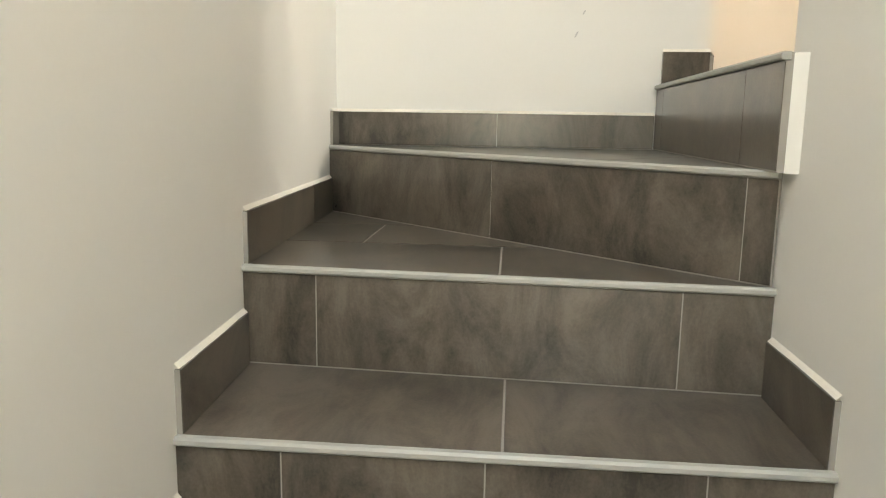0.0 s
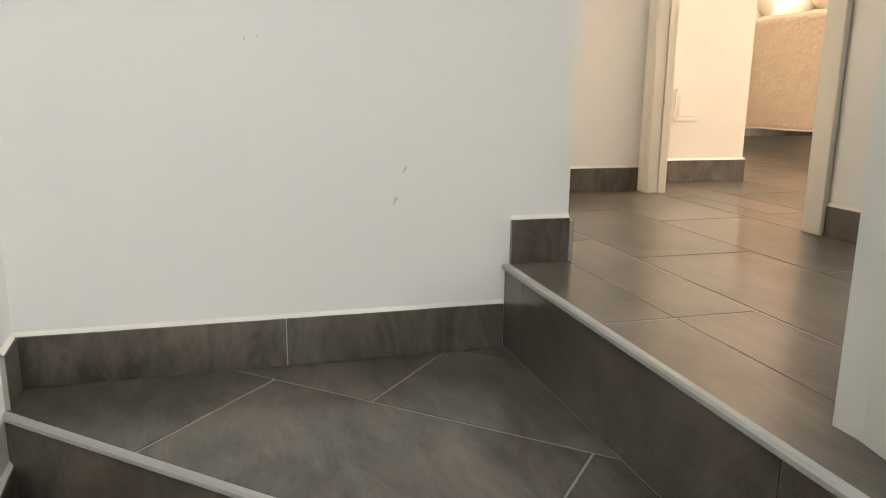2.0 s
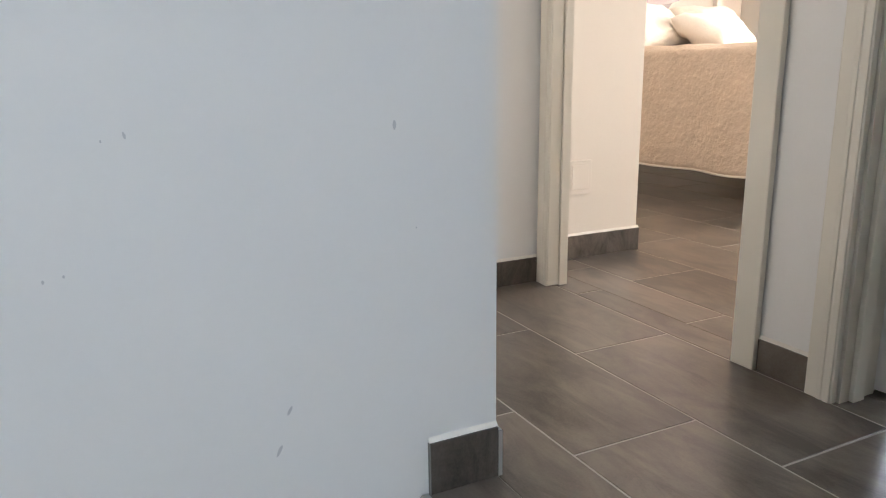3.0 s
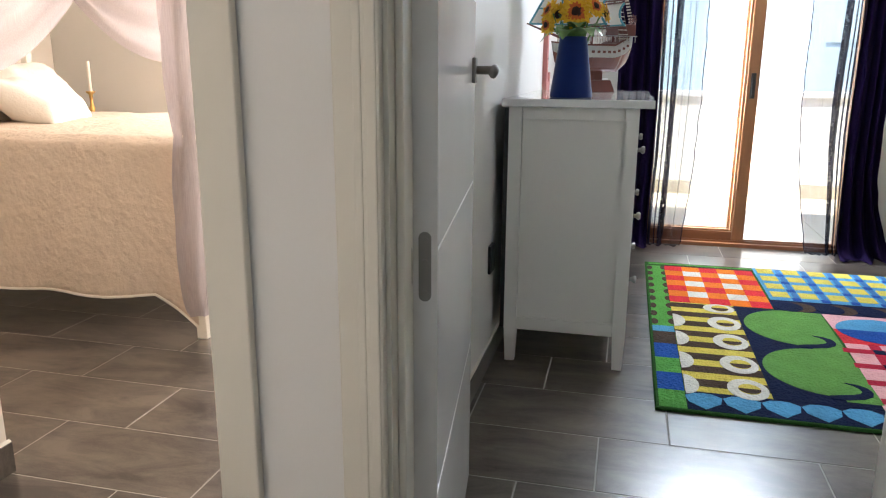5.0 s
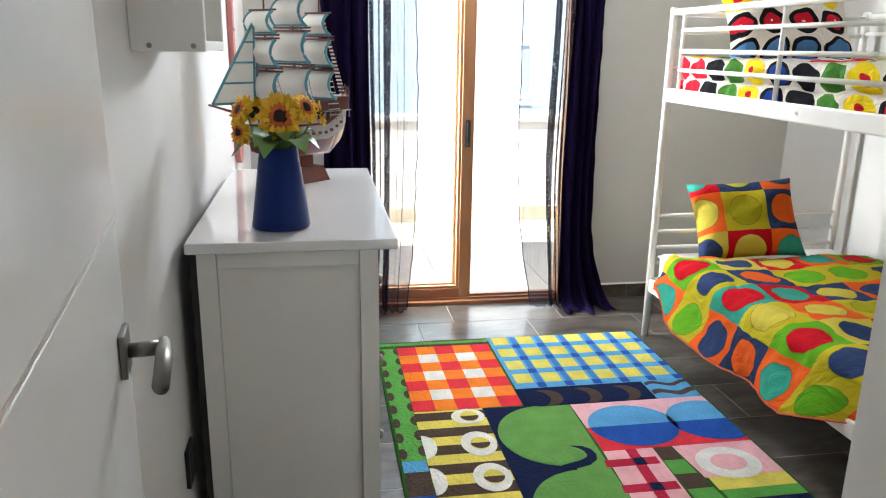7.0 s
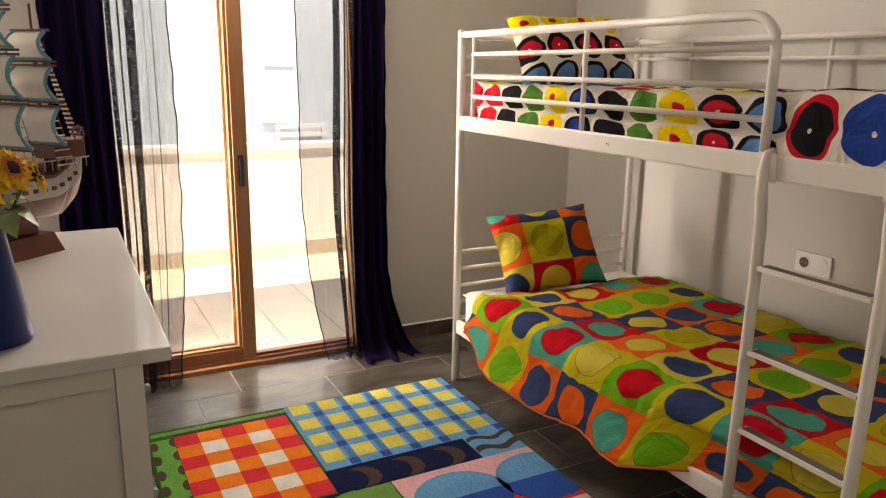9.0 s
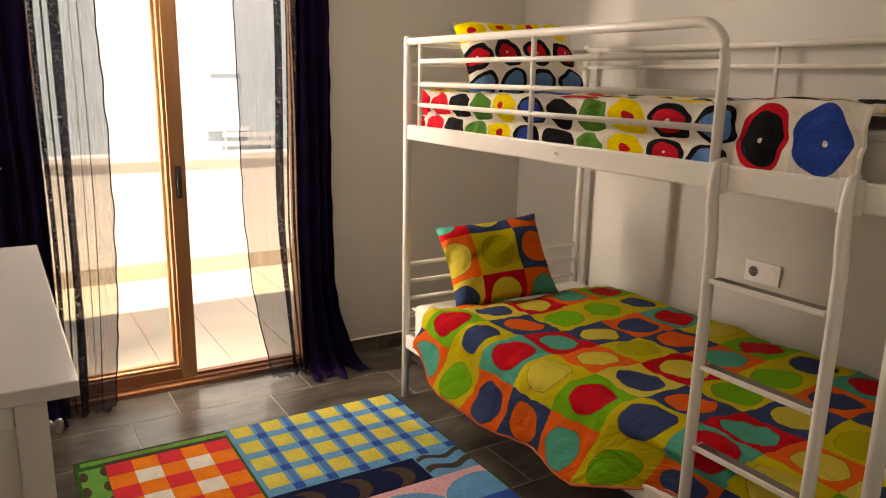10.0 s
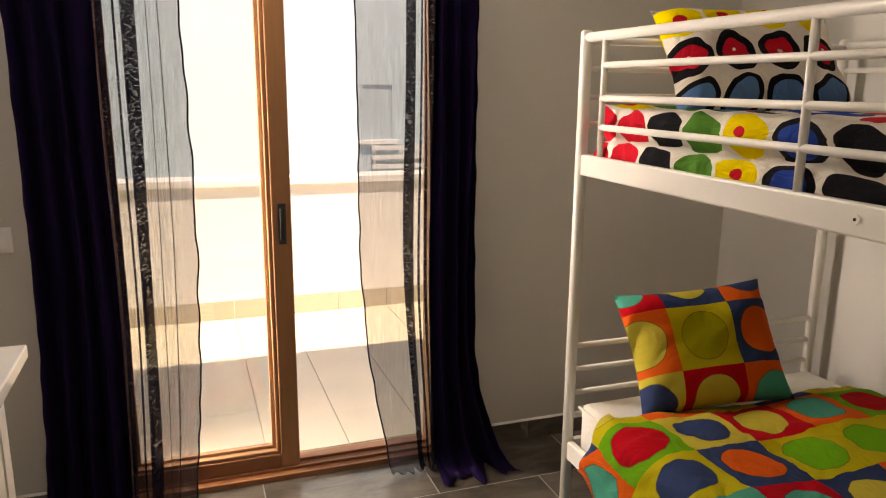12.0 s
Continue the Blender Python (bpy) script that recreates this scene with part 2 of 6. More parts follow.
HEM = mat("black_thread", (0.015, 0.012, 0.02), 0.9, spec=0.1)
GLASS = glass_mat("window_glass")
TERRA = mat("terrace_tile", (0.76, 0.67, 0.50), 0.6, var=0.06, big=3, fine=70, per_object=True)
MORTAR = mat("terrace_mortar", (0.62, 0.54, 0.41), 0.9, var=0.08)
TERRASKIRT = mat("terrace_skirting", (0.46, 0.40, 0.31), 0.6, var=0.06, big=3, fine=70)
RENDERW = mat("white_render", (0.80, 0.78, 0.74), 0.8, var=0.03, big=1.2, fine=60, bump=0.4)
PALERENDER = mat("pale_blue_render", (0.54, 0.64, 0.67), 0.85, var=0.03, big=0.8, fine=40, bump=0.3)
SHUTTER = mat("grey_shutter", (0.50, 0.58, 0.61), 0.6, var=0.05)
SAND = mat("dry_ground", (0.50, 0.46, 0.40), 0.9, var=0.15, big=0.05, fine=2)
ROOF = mat("roof_felt", (0.32, 0.30, 0.28), 0.9)
SQUARES = squares_mat("squares_print")
BLOBS = blobs_mat("dots_print")
SQUAREHEM = mat("orange_hem", (0.55, 0.10, 0.03), 0.85)
MATTRESS = mat("mattress_ticking", (0.74, 0.71, 0.64), 0.85, var=0.05, big=12, fine=60, bump=0.6, dist=0.006)
SOCKET = mat("socket_plastic", (0.86, 0.85, 0.82), 0.35, var=0.01)
VASE = mat("cobalt_vase", (0.004, 0.020, 0.13), 0.36, var=0.05, spec=0.22)
PETAL = mat("yellow_petal", (0.88, 0.47, 0.01), 0.6, var=0.15, big=20, fine=90)
PETALIN = mat("orange_petal_base", (0.60, 0.12, 0.01), 0.6, var=0.15)
SEED = mat("dark_seed_disc", (0.03, 0.012, 0.008), 0.9, var=0.3, fine=300, bump=0.8)
GREEN = mat("leaf_green", (0.10, 0.20, 0.04), 0.5, var=0.2, big=15)
MAHOG = mat("mahogany", (0.14, 0.035, 0.025), 0.35, var=0.2, big=4, fine=40)
SHIPWHITE = mat("ship_grey_paint", (0.42, 0.41, 0.39), 0.5, var=0.1, big=10)
CANVAS = mat("sail_canvas", (0.82, 0.79, 0.73), 0.85, var=0.05, big=12, fine=150)
TEAL = mat("teal_sail_edge", (0.10, 0.30, 0.36), 0.8, var=0.08)
ROPE = mat("rope", (0.20, 0.14, 0.10), 0.9)
ROPELIGHT = mat("pale_ratline", (0.62, 0.55, 0.47), 0.9)
PINK = mat("dusty_pink_wood", (0.55, 0.20, 0.18), 0.55, var=0.08, big=6)
LINEN = mat("beige_quilted_linen", (0.66, 0.54, 0.42), 0.9, var=0.07, big=10, fine=35, bump=0.9, dist=0.012)
PILLOW = mat("cream_pillow", (0.80, 0.74, 0.64), 0.9, var=0.04, big=8, fine=60, bump=0.4, dist=0.006)
DRAPE = sheer_mat("white_canopy_net", (0.60, 0.54, 0.55), 0.25)
BEDPOST = mat("cream_bedpost", (0.76, 0.71, 0.60), 0.4, var=0.03)
RUNGTOP = mat("rung_top_strip", (0.15, 0.13, 0.11), 0.8)
BRASS = mat("brass", (0.6, 0.38, 0.12), 0.35, metal=1.0)


def pile(name, colour):
    return mat("rug_" + name, colour, 0.95, var=0.17, big=14, fine=75, bump=1.0, dist=0.012, spec=0.08)


RUG = {k: pile(k, c) for k, c in dict(green=(0.10, 0.32, 0.06), darkgreen=(0.03, 0.10, 0.02), leaf=(0.13, 0.30, 0.07), brown=(0.075, 0.05, 0.035), navy=(0.008, 0.014, 0.05), red=(0.68, 0.035, 0.05), orange=(0.85, 0.20, 0.02), white=(0.72, 0.70, 0.64), yellow=(0.68, 0.56, 0.10), sky=(0.10, 0.32, 0.55), blue=(0.02, 0.08, 0.34), mid=(0.06, 0.18, 0.42), pink=(0.80, 0.40, 0.42), crimson=(0.45, 0.02, 0.05)).items()}


# ---- mesh helpers ----
def finish(name, bm, material, smooth=False):
    me = bpy.data.meshes.new(name)
    bmesh.ops.recalc_face_normals(bm, faces=bm.faces[:])
    if smooth:
        for f in bm.faces:
            f.smooth = True
    bm.to_mesh(me)
    bm.free()
    me.materials.append(material)
    return me


def part(name, bm, material, parent, label="", smooth=False):
    ob = new(name, finish(name, bm, material, smooth))
    ob.parent = parent
    m = parent.matrix_basis.copy()
    if parent.parent:
        m = parent.parent.matrix_basis @ parent.matrix_parent_inverse @ m
    ob.matrix_parent_inverse = m.inverted()
    if label:
        ob["label"] = label
    return ob


def thing(name, at, label, category, group="", kind=""):
    ob = new(name)
    ob.empty_display_size = 0.05
    ob.matrix_basis = pose(*at)
    return tagged(ob, label, category, group, kind)


def solid(name, bm, material, label="", category="", group="", kind="", smooth=False):
    return tagged(new(name, finish(name, bm, material, smooth)), label, category, group, kind)


def box(bm, x0, x1, y0, y1, z0, z1, bevel=0.0):
    vs = [bm.verts.new((x, y, z)) for x in (x0, x1) for y in (y0, y1) for z in (z0, z1)]
    q = [(0, 1, 3, 2), (4, 6, 7, 5), (0, 4, 5, 1), (2, 3, 7, 6), (0, 2, 6, 4), (1, 5, 7, 3)]
    fs = [bm.faces.new([vs[i] for i in f]) for f in q]
    if bevel:
        es = list({e for f in fs for e in f.edges})
        bmesh.ops.bevel(bm, geom=es, offset=bevel, segments=2, affect="EDGES", profile=0.5)
    return bm


def boxes(*rows, bevel=0.0):
    bm = bmesh.new()
    for r in rows:
        box(bm, *r, bevel=bevel)
    return bm


def prism(bm, poly, z0, z1, bevel=0.0):
    area = sum(a[0] * b[1] - b[0] * a[1] for a, b in zip(poly, poly[1:] + poly[:1]))
    if area < 0:
        poly = poly[::-1]
    lo = [bm.verts.new((x, y, z0)) for x, y in poly]
    hi = [bm.verts.new((x, y, z1)) for x, y in poly]
    top = bm.faces.new(hi)
    bm.faces.new(lo[::-1])
    n = len(poly)
    for i in range(n):
        bm.faces.new((lo[i], lo[(i + 1) % n], hi[(i + 1) % n], hi[i]))
    if bevel:
        bmesh.ops.bevel(bm, geom=list(top.edges), offset=bevel, segments=1, affect="EDGES")
    return bm


def tube(bm, pts, r, seg=10, flat=1.0, caps=True, up=(0, 0, 1)):
    pts = [Vector(p) for p in pts]
    rings = []
    for i, p in enumerate(pts):
        d = (pts[min(i + 1, len(pts) - 1)] - pts[max(i - 1, 0)]).normalized()
        u = Vector(up)
        if abs(d.dot(u)) > 0.95:
            u = Vector((0, 1, 0))
        a = d.cross(u).normalized()
        b = a.cross(d).normalized()
        rr = r[i] if isinstance(r, (list, tuple)) else r
        rings.append([bm.verts.new(p + a * (math.cos(k * 2 * math.pi / seg) * rr * flat) + b * (math.sin(k * 2 * math.pi / seg) * rr)) for k in range(seg)])
    for s, e in zip(rings, rings[1:]):
        for k in range(seg):
            bm.faces.new((s[k], s[(k + 1) % seg], e[(k + 1) % seg], e[k]))
    if caps:
        bm.faces.new(rings[0][::-1])
        bm.faces.new(rings[-1])
    return bm


def lathe(bm, at, profile, seg=32):
    rings = [[bm.verts.new((at[0] + r * math.cos(k * 2 * math.pi / seg), at[1] + r * math.sin(k * 2 * math.pi / seg), at[2] + z)) for k in range(seg)] for r, z in profile]
    for s, e in zip(rings, rings[1:]):
        for k in range(seg):
            bm.faces.new((s[k], s[(k + 1) % seg], e[(k + 1) % seg], e[k]))
    bm.faces.new(rings[0][::-1])
    bm.faces.new(rings[-1])
    return bm


def sheet(bm, nu, nv, place_at, uv_at=None):
    """A grid surface: place_at(u, v) gives the point, uv_at its print coordinates."""
    layer = bm.loops.layers.uv.verify()
    g = [[bm.verts.new(place_at(i / nu, j / nv)) for j in range(nv + 1)] for i in range(nu + 1)]
    for i in range(nu):
        for j in range(nv):
            f = bm.faces.new((g[i][j], g[i + 1][j], g[i + 1][j + 1], g[i][j + 1]))
            f.smooth = True
            if uv_at:
                for lp, (a, b) in zip(f.loops, ((i, j), (i + 1, j), (i + 1, j + 1), (i, j + 1))):
                    lp[layer].uv = uv_at(a / nu, b / nv)
    return bm


def clip_poly(poly, nx, ny, c):
    """Keeps the side of a convex outline where nx*x + ny*y <= c."""
    out = []
    for a, b in zip(poly, poly[1:] + poly[:1]):
        da, db = nx * a[0] + ny * a[1] - c, nx * b[0] + ny * b[1] - c
        if da <= 0:
            out.append(a)
        if (da < 0) != (db < 0) and da != db:
            k = da / (da - db)
            out.append((a[0] + k * (b[0] - a[0]), a[1] + k * (b[1] - a[1])))
    return out


def clip_convex(poly, region):
    area = sum(a[0] * b[1] - b[0] * a[1] for a, b in zip(region, region[1:] + region[:1]))
    if area < 0:
        region = region[::-1]
    for a, b in zip(region, region[1:] + region[:1]):
        nx, ny = b[1] - a[1], a[0] - b[0]
        poly = clip_poly(poly, nx, ny, nx * a[0] + ny * a[1])
        if len(poly) < 3:
            return []
    return poly


# ---- structure: walls, ceiling, ground ----
def left_x(y):
    """The stair's outer wall runs slightly off square."""
    return -0.172 - 0.0525 * (y - 1.25)


RIGHT_X, WALL_Y, EDGE_X = 0.706, 2.487, 0.685
Z0, Z1 = -3.0, 2.5
WX, WO = 5.34, 5.56          # window wall, inner and outer face
NORTH, SOUTH = 2.535, -0.47  # bunk room walls

wl = bmesh.new()
prism(wl, [(left_x(-2.0), -2.0), (left_x(WALL_Y), WALL_Y), (-0.5, WALL_Y), (-0.5, -2.0)], Z0, Z1)
solid("wall_stair_left", wl, PAINT, "white painted stair wall", "wall", kind="structure")
solid("wall_stair_end", boxes((-0.5, 0.8145, WALL_Y, 3.52, Z0, Z1)), PAINT, "white painted wall above the winder steps, lightly scuffed", "wall", kind="structure")
solid("wall_stair_right", boxes((RIGHT_X, 0.80, -2.0, 1.534, Z0, Z1), (RIGHT_X, 0.80, 1.534, WALL_Y, Z0, -0.251)), PAINT, "white painted wall beside the stairs", "wall", kind="structure")
solid("wall_landing_south", boxes((0.765, 1.575, 1.535, 1.62, -0.3, Z1), (0.765, 0.80, 1.62, 1.70, 0, Z1)), PAINT, "white painted wall end at the landing", "wall", kind="structure")
pier = bmesh.new()
prism(pier, [(RIGHT_X + 0.0005, 1.5345), (0.7645, 1.5345), (0.7645, 1.66), (0.742, 1.552)], -0.3, Z1)
solid("wall_landing_corner", pier, PAINT, "white painted splayed wall end at the landing", "wall", kind="structure")
nib = bmesh.new()
prism(nib, [(0.689, 1.4828), (0.7058, 1.468), (0.7058, 1.4828)], -0.178, -0.001)
solid("wall_plaster_nib", nib, PAINT, "white plastered wall end that closes the landing edge", "wall", kind="structure")
solid("wall_hall_north", boxes((0.815, 1.60, 3.45, 3.64, -0.3, Z1)), PAINT, "white painted end wall of the hall", "wall", kind="structure")
D1 = (1.645, 2.39)   # bunk room doorway
D2 = (2.665, 3.37)   # second bedroom doorway
DTOP = 2.05
solid("wall_doors", boxes((1.575, 1.68, 1.35, D1[0] - 0.02, -0.3, Z1), (1.575, 1.68, D1[0] - 0.02, D1[1] + 0.02, DTOP + 0.02, Z1), (1.575, 1.68, D1[1] + 0.02, D2[0] - 0.02, -0.3, Z1), (1.575, 1.68, D2[0] - 0.02, D2[1] + 0.02, DTOP + 0.02, Z1), (1.601, 1.68, D2[1] + 0.02, 3.63, DTOP + 0.02, Z1), (1.575, 1.60, D2[1] + 0.02, 3.449, -0.3, Z1)), PAINT, "white painted wall with two doorways", "wall", kind="structure")
solid("wall_entry_south", boxes((1.681, 2.15, SOUTH, 1.57, -0.3, Z1)), PAINT, "white painted projecting wall in the bedroom entry", "wall", kind="structure")
solid("wall_south", boxes((1.0, WO, SOUTH - 0.15, SOUTH - 0.001, -0.3, Z1)), PAINT_DIM, "plain white bedroom wall behind the bunk bed", "wall", kind="structure")
solid("wall_north", boxes((1.681, WX, NORTH, 2.62, -0.3, Z1)), PAINT, "plain white bedroom wall behind the dresser", "wall", kind="structure")
solid("wall_room_two_entry", boxes((1.601, 2.105, 3.63, 6.3, -0.3, Z1)), PAINT_WARM, "white wall in the second bedroom's entry", "wall", kind="structure")
solid("wall_room_two_north", boxes((2.106, WO, 6.15, 6.3, -0.3, Z1)), PAINT_WARM, "plain wall of the second bedroom", "wall", kind="structure")
O1 = (0.80, 2.06)
O2 = (2.85, 4.25)
OTOP = 2.12
solid("wall_window", boxes((WX, WO, SOUTH - 0.15, O1[0], -0.3, Z1), (WX, WO, O1[0], O1[1], OTOP, Z1), (WX, WO, O1[0], O1[1], -0.3, -0.03), (WX, WO, O1[1], O2[0], -0.3, Z1), (WX, WO, O2[0], O2[1], OTOP, Z1), (WX, WO, O2[0], O2[1], -0.3, -0.03), (WX, WO, O2[1], 6.3, -0.3, Z1)), PAINT_DIM, "plain white wall around the balcony doors", "wall", kind="structure")
# Unseen end wall, its opening added to hold the low fill lamp
solid("wall_stair_foot", boxes((-0.5, 0.80, -2.15, -2.001, Z0, -1.0), (-0.5, -0.1, -2.15, -2.001, -1.0, 0.4), (0.6, 0.80, -2.15, -2.001, -1.0, 0.4), (-0.5, 0.80, -2.15, -2.001, 0.4, Z1)), PAINT, "unseen white wall at the foot of the stairs with an added lamp opening", "wall", kind="structure")
# The hole over the stairs is added to let the top fill through
solid("ceiling", boxes((-0.5, WO, 0.40, 6.3, Z1 + 0.001, Z1 + 0.10), (-0.5, WO, -2.15, -0.80, Z1 + 0.001, Z1 + 0.10), (-0.5, -0.15, -0.80, 0.40, Z1 + 0.001, Z1 + 0.10), (0.60, WO, -0.80, 0.40, Z1 + 0.001, Z1 + 0.10)), PAINT, "plain white ceiling with an added, unseen lamp opening over the stairs", "ceiling", kind="structure")
solid("roof", boxes((-0.7, 5.60, 0.40, 6.5, Z1 + 0.101, 2.86), (-0.7, 5.60, -2.3, -0.80, Z1 + 0.101, 2.86), (-0.7, -0.15, -0.80, 0.40, Z1 + 0.101, 2.86), (0.60, 5.60, -0.80, 0.40, Z1 + 0.101, 2.86)), ROOF, "flat roof slab", "roof", kind="structure")

gr = bmesh.new()
prism(gr, [(-2500, -2500), (2500, -2500), (2500, 2500), (-2500, 2500)], -3.4, -3.001)
solid("ground", gr, SAND, "dry sandy ground", "ground", kind="structure")


# ---- floors: tiles on a grout bed ----
def tile_field(parent, region, x0, y0, top, w=0.295, l=0.595, shift=-0.2, gap=0.004):
    """Third-bond tiles 30 x 60 cm, cut to a convex outline."""
    xs, ys = [p[0] for p in region], [p[1] for p in region]
    whole = {}
    i0, i1 = math.floor((min(xs) - x0) / w) - 1, math.ceil((max(xs) - x0) / w) + 1
    for i in range(i0, i1):
        a = x0 + i * w
        base = y0 + i * shift
        j0, j1 = math.floor((min(ys) - base) / l) - 1, math.ceil((max(ys) - base) / l) + 1
        for j in range(j0, j1):
            b = base + j * l
            poly = [(a + gap / 2, b + gap / 2), (a + w - gap / 2, b + gap / 2), (a + w - gap / 2, b + l - gap / 2), (a + gap / 2, b + l - gap / 2)]
            cut = clip_convex(poly, region)
            if len(cut) < 3:
                continue
            area = abs(sum(p[0] * q[1] - q[0] * p[1] for p, q in zip(cut, cut[1:] + cut[:1]))) / 2
            if area < 0.0004:
                continue
            full = abs(area - (w - gap) * (l - gap)) < 1e-5
            if full and "me" in whole:
                ob = new("tile", whole["me"])
            else:
                bm = bmesh.new()
                cx, cy = (a, b)
                prism(bm, [(p[0] - cx, p[1] - cy) for p in cut], -0.008, 0.0, 0.0012)
                me = finish("tile", bm, TILE)
                ob = new("tile", me)
                if full:
                    whole["me"] = me
            ob.parent = parent
            ob.matrix_basis = pose(a, b, top)


def grout_floor(name, region, label, top=-0.0009, under=-0.25):
    bm = bmesh.new()
    prism(bm, region, under, top)
    return solid(name, bm, GROUT, label, "floor", kind="structure")


FIELDS = []
land = [(EDGE_X, 1.483), (0.815, 1.483), (0.815, 2.487), (EDGE_X, 2.487)]
f = grout_floor("floor_landing", land, "grey-brown tiled landing edge", under=-0.177)
FIELDS.append((f, land, 0.970, 2.475, -0.2))
hall = [(0.8155, 1.62), (1.66, 1.62), (1.66, 3.45), (0.8155, 3.45)]
f = grout_floor("floor_hall", hall, "satin grey-brown porcelain tiled hall floor")
FIELDS.append((f, hall, 0.970, 2.475, -0.2))
bunkroom = [(1.6605, SOUTH), (WX, SOUTH), (WX, NORTH), (1.6605, NORTH)]
f = grout_floor("floor_bunk_room", bunkroom, "satin grey-brown porcelain tiled bedroom floor")
FIELDS.append((f, bunkroom, 2.69, 1.917, -0.2))
roomtwo = [(1.6605, 2.6205), (WX, 2.6205), (WX, 6.15), (1.6605, 6.15)]
f = grout_floor("floor_room_two", roomtwo, "satin grey-brown tiled floor of the second bedroom")
FIELDS.append((f, roomtwo, 2.69, 2.7, -0.2))

# ---- stairs ----
stairs = thing("staircase", (0.3, 1.5, -0.545), "winder staircase clad in grey-brown stone-look tiles with pale edge trim", "staircase", kind="structure")
S3A, S3B = (left_x(2.384), 2.384), (RIGHT_X - 0.002, 1.530)
EPS = 0.006
RISE = [-0.178, -0.364, -0.545]
# treads as outlines: winder three, winder two, straight one, then the lower flight
treads = [([S3A, (EDGE_X, 1.549), (EDGE_X, WALL_Y), (left_x(WALL_Y), WALL_Y)], -0.178),
          ([(left_x(1.575), 1.575), (RIGHT_X, 1.525), S3B, S3A], -0.364),
          ([(left_x(1.255), 1.255), (RIGHT_X, 1.255), (RIGHT_X, 1.525), (left_x(1.575), 1.575)], -0.545)]
y, z = 1.255, -0.545
while z > -2.0:
    z -= 0.184
    treads.append(([(left_x(y - 0.27), y - 0.27), (RIGHT_X, y - 0.27), (RIGHT_X, y), (left_x(y), y)], z))
    y -= 0.27
treads.append(([(left_x(-2.0), -2.0), (RIGHT_X, -2.0), (RIGHT_X, y), (left_x(y), y)], z - 0.184))
for poly, z in treads:
    bm = bmesh.new()
    prism(bm, poly, -2.6, z - 0.0012)
    part("step_core", bm, GROUT, stairs, "pale grout bed")


def stair_tile(poly, top, thick=0.008, tint=TILE):
    bm = bmesh.new()
    prism(bm, poly, top - thick, top, 0.001)
    part("tread_tile", bm, tint, stairs)


def oriented(o, e, n, u0, u1, v0, v1, g=0.0018):
    pt = lambda u, v: (o[0] + e[0] * u + n[0] * v, o[1] + e[1] * u + n[1] * v)
    return [pt(u0 + g, v0 + g), pt(u1 - g, v0 + g), pt(u1 - g, v1 - g), pt(u0 + g, v1 - g)]


def lay(poly, z, o, e, rows):
    n = (-e[1], e[0])
    for v0, v1, cuts in rows:
        for u0, u1 in zip(cuts, cuts[1:]):
            cut = clip_convex(oriented(o, e, n, u0, u1, v0, v1), poly)
            if len(cut) >= 3:
                stair_tile(cut, z)


ed = Vector((S3B[0] - S3A[0], S3B[1] - S3A[1])).normalized()
lay(treads[0][0], -0.178, S3A, (ed.x, ed.y), [(0, 0.32, [-0.4, 0.30, 0.90, 1.6]), (0.32, 0.62, [-0.4, -0.1, 0.51, 1.11, 1.7]), (0.62, 0.95, [-0.2, 0.35, 0.95, 1.6])])
lay(treads[1][0], -0.364, (0, 1.52), (1, 0), [(0, 0.33, [-0.4, 0.265, 0.9]), (0.33, 0.61, [-0.4, -0.03, 0.57, 0.9]), (0.61, 0.95, [-0.4, 0.265, 0.9])])
lay(treads[2][0], -0.545, (0, 1.255), (1, 0), [(0, 0.34, [-0.4, 0.28, 0.9])])
for poly, z in treads[3:]:
    lay(poly, z, (0, poly[0][1]), (1, 0), [(0, 0.32, [-0.4, 0.27, 0.9]), (0.32, 0.64, [-0.4, 0.0, 0.6, 0.9])])


def riser(a, b, z0, z1, cuts, off=0.0):
    """Upright tiles from a to b, facing the climber, with the edge trim on top."""
    a, b = Vector(a), Vector(b)
    d = (b - a).normalized()
    n = Vector((d.y, -d.x))
    stops = [0.0] + [c for c in cuts] + [(b - a).length]
    for s, e in zip(stops, stops[1:]):
        p = [a + d * (s + 0.0012) + n * off, a + d * (e - 0.0012) + n * off, a + d * (e - 0.0012) + n * (off + 0.008), a + d * (s + 0.0012) + n * (off + 0.008)]
        bm = bmesh.new()
        prism(bm, [tuple(q) for q in p], z0 + 0.0035, z1 - 0.013, 0.0008)
        part("riser_tile", bm, TILE, stairs)
    bm = bmesh.new()
    prism(bm, [tuple(q) for q in (a + n * off, b + n * off, b + n * (off + 0.0068), a + n * (off + 0.0068))], z0 + 0.0005, z1 - 0.0125)
    part("riser_grout", bm, GROUT, stairs, "pale grout behind the riser tiles")
    bm = bmesh.new()
    prof = [(0.0, 0.001), (0.0, -0.011), (0.012, -0.011), (0.0145, -0.008), (0.0145, -0.002), (0.011, 0.0015)]
    r0 = [bm.verts.new((*(a + n * (off + u)), z1 + w)) for u, w in prof]
    r1 = [bm.verts.new((*(b + n * (off + u)), z1 + w)) for u, w in prof]
    for i in range(len(prof)):
        j = (i + 1) % len(prof)
        bm.faces.new((r0[i], r0[j], r1[j], r1[i]))
    bm.faces.new(r0[::-1])
    bm.faces.new(r1)
    part("edge_trim", bm, TRIM, stairs, "pale grey edge trim strip")


riser((EDGE_X, WALL_Y - 0.002), (EDGE_X, 1.483), -0.178, 0.0, [0.10, 0.815])
riser(S3A, S3B, -0.364, -0.178, [0.64, 1.215])
riser((left_x(1.575), 1.575), (RIGHT_X, 1.525), -0.545, -0.364, [0.135, 0.755])
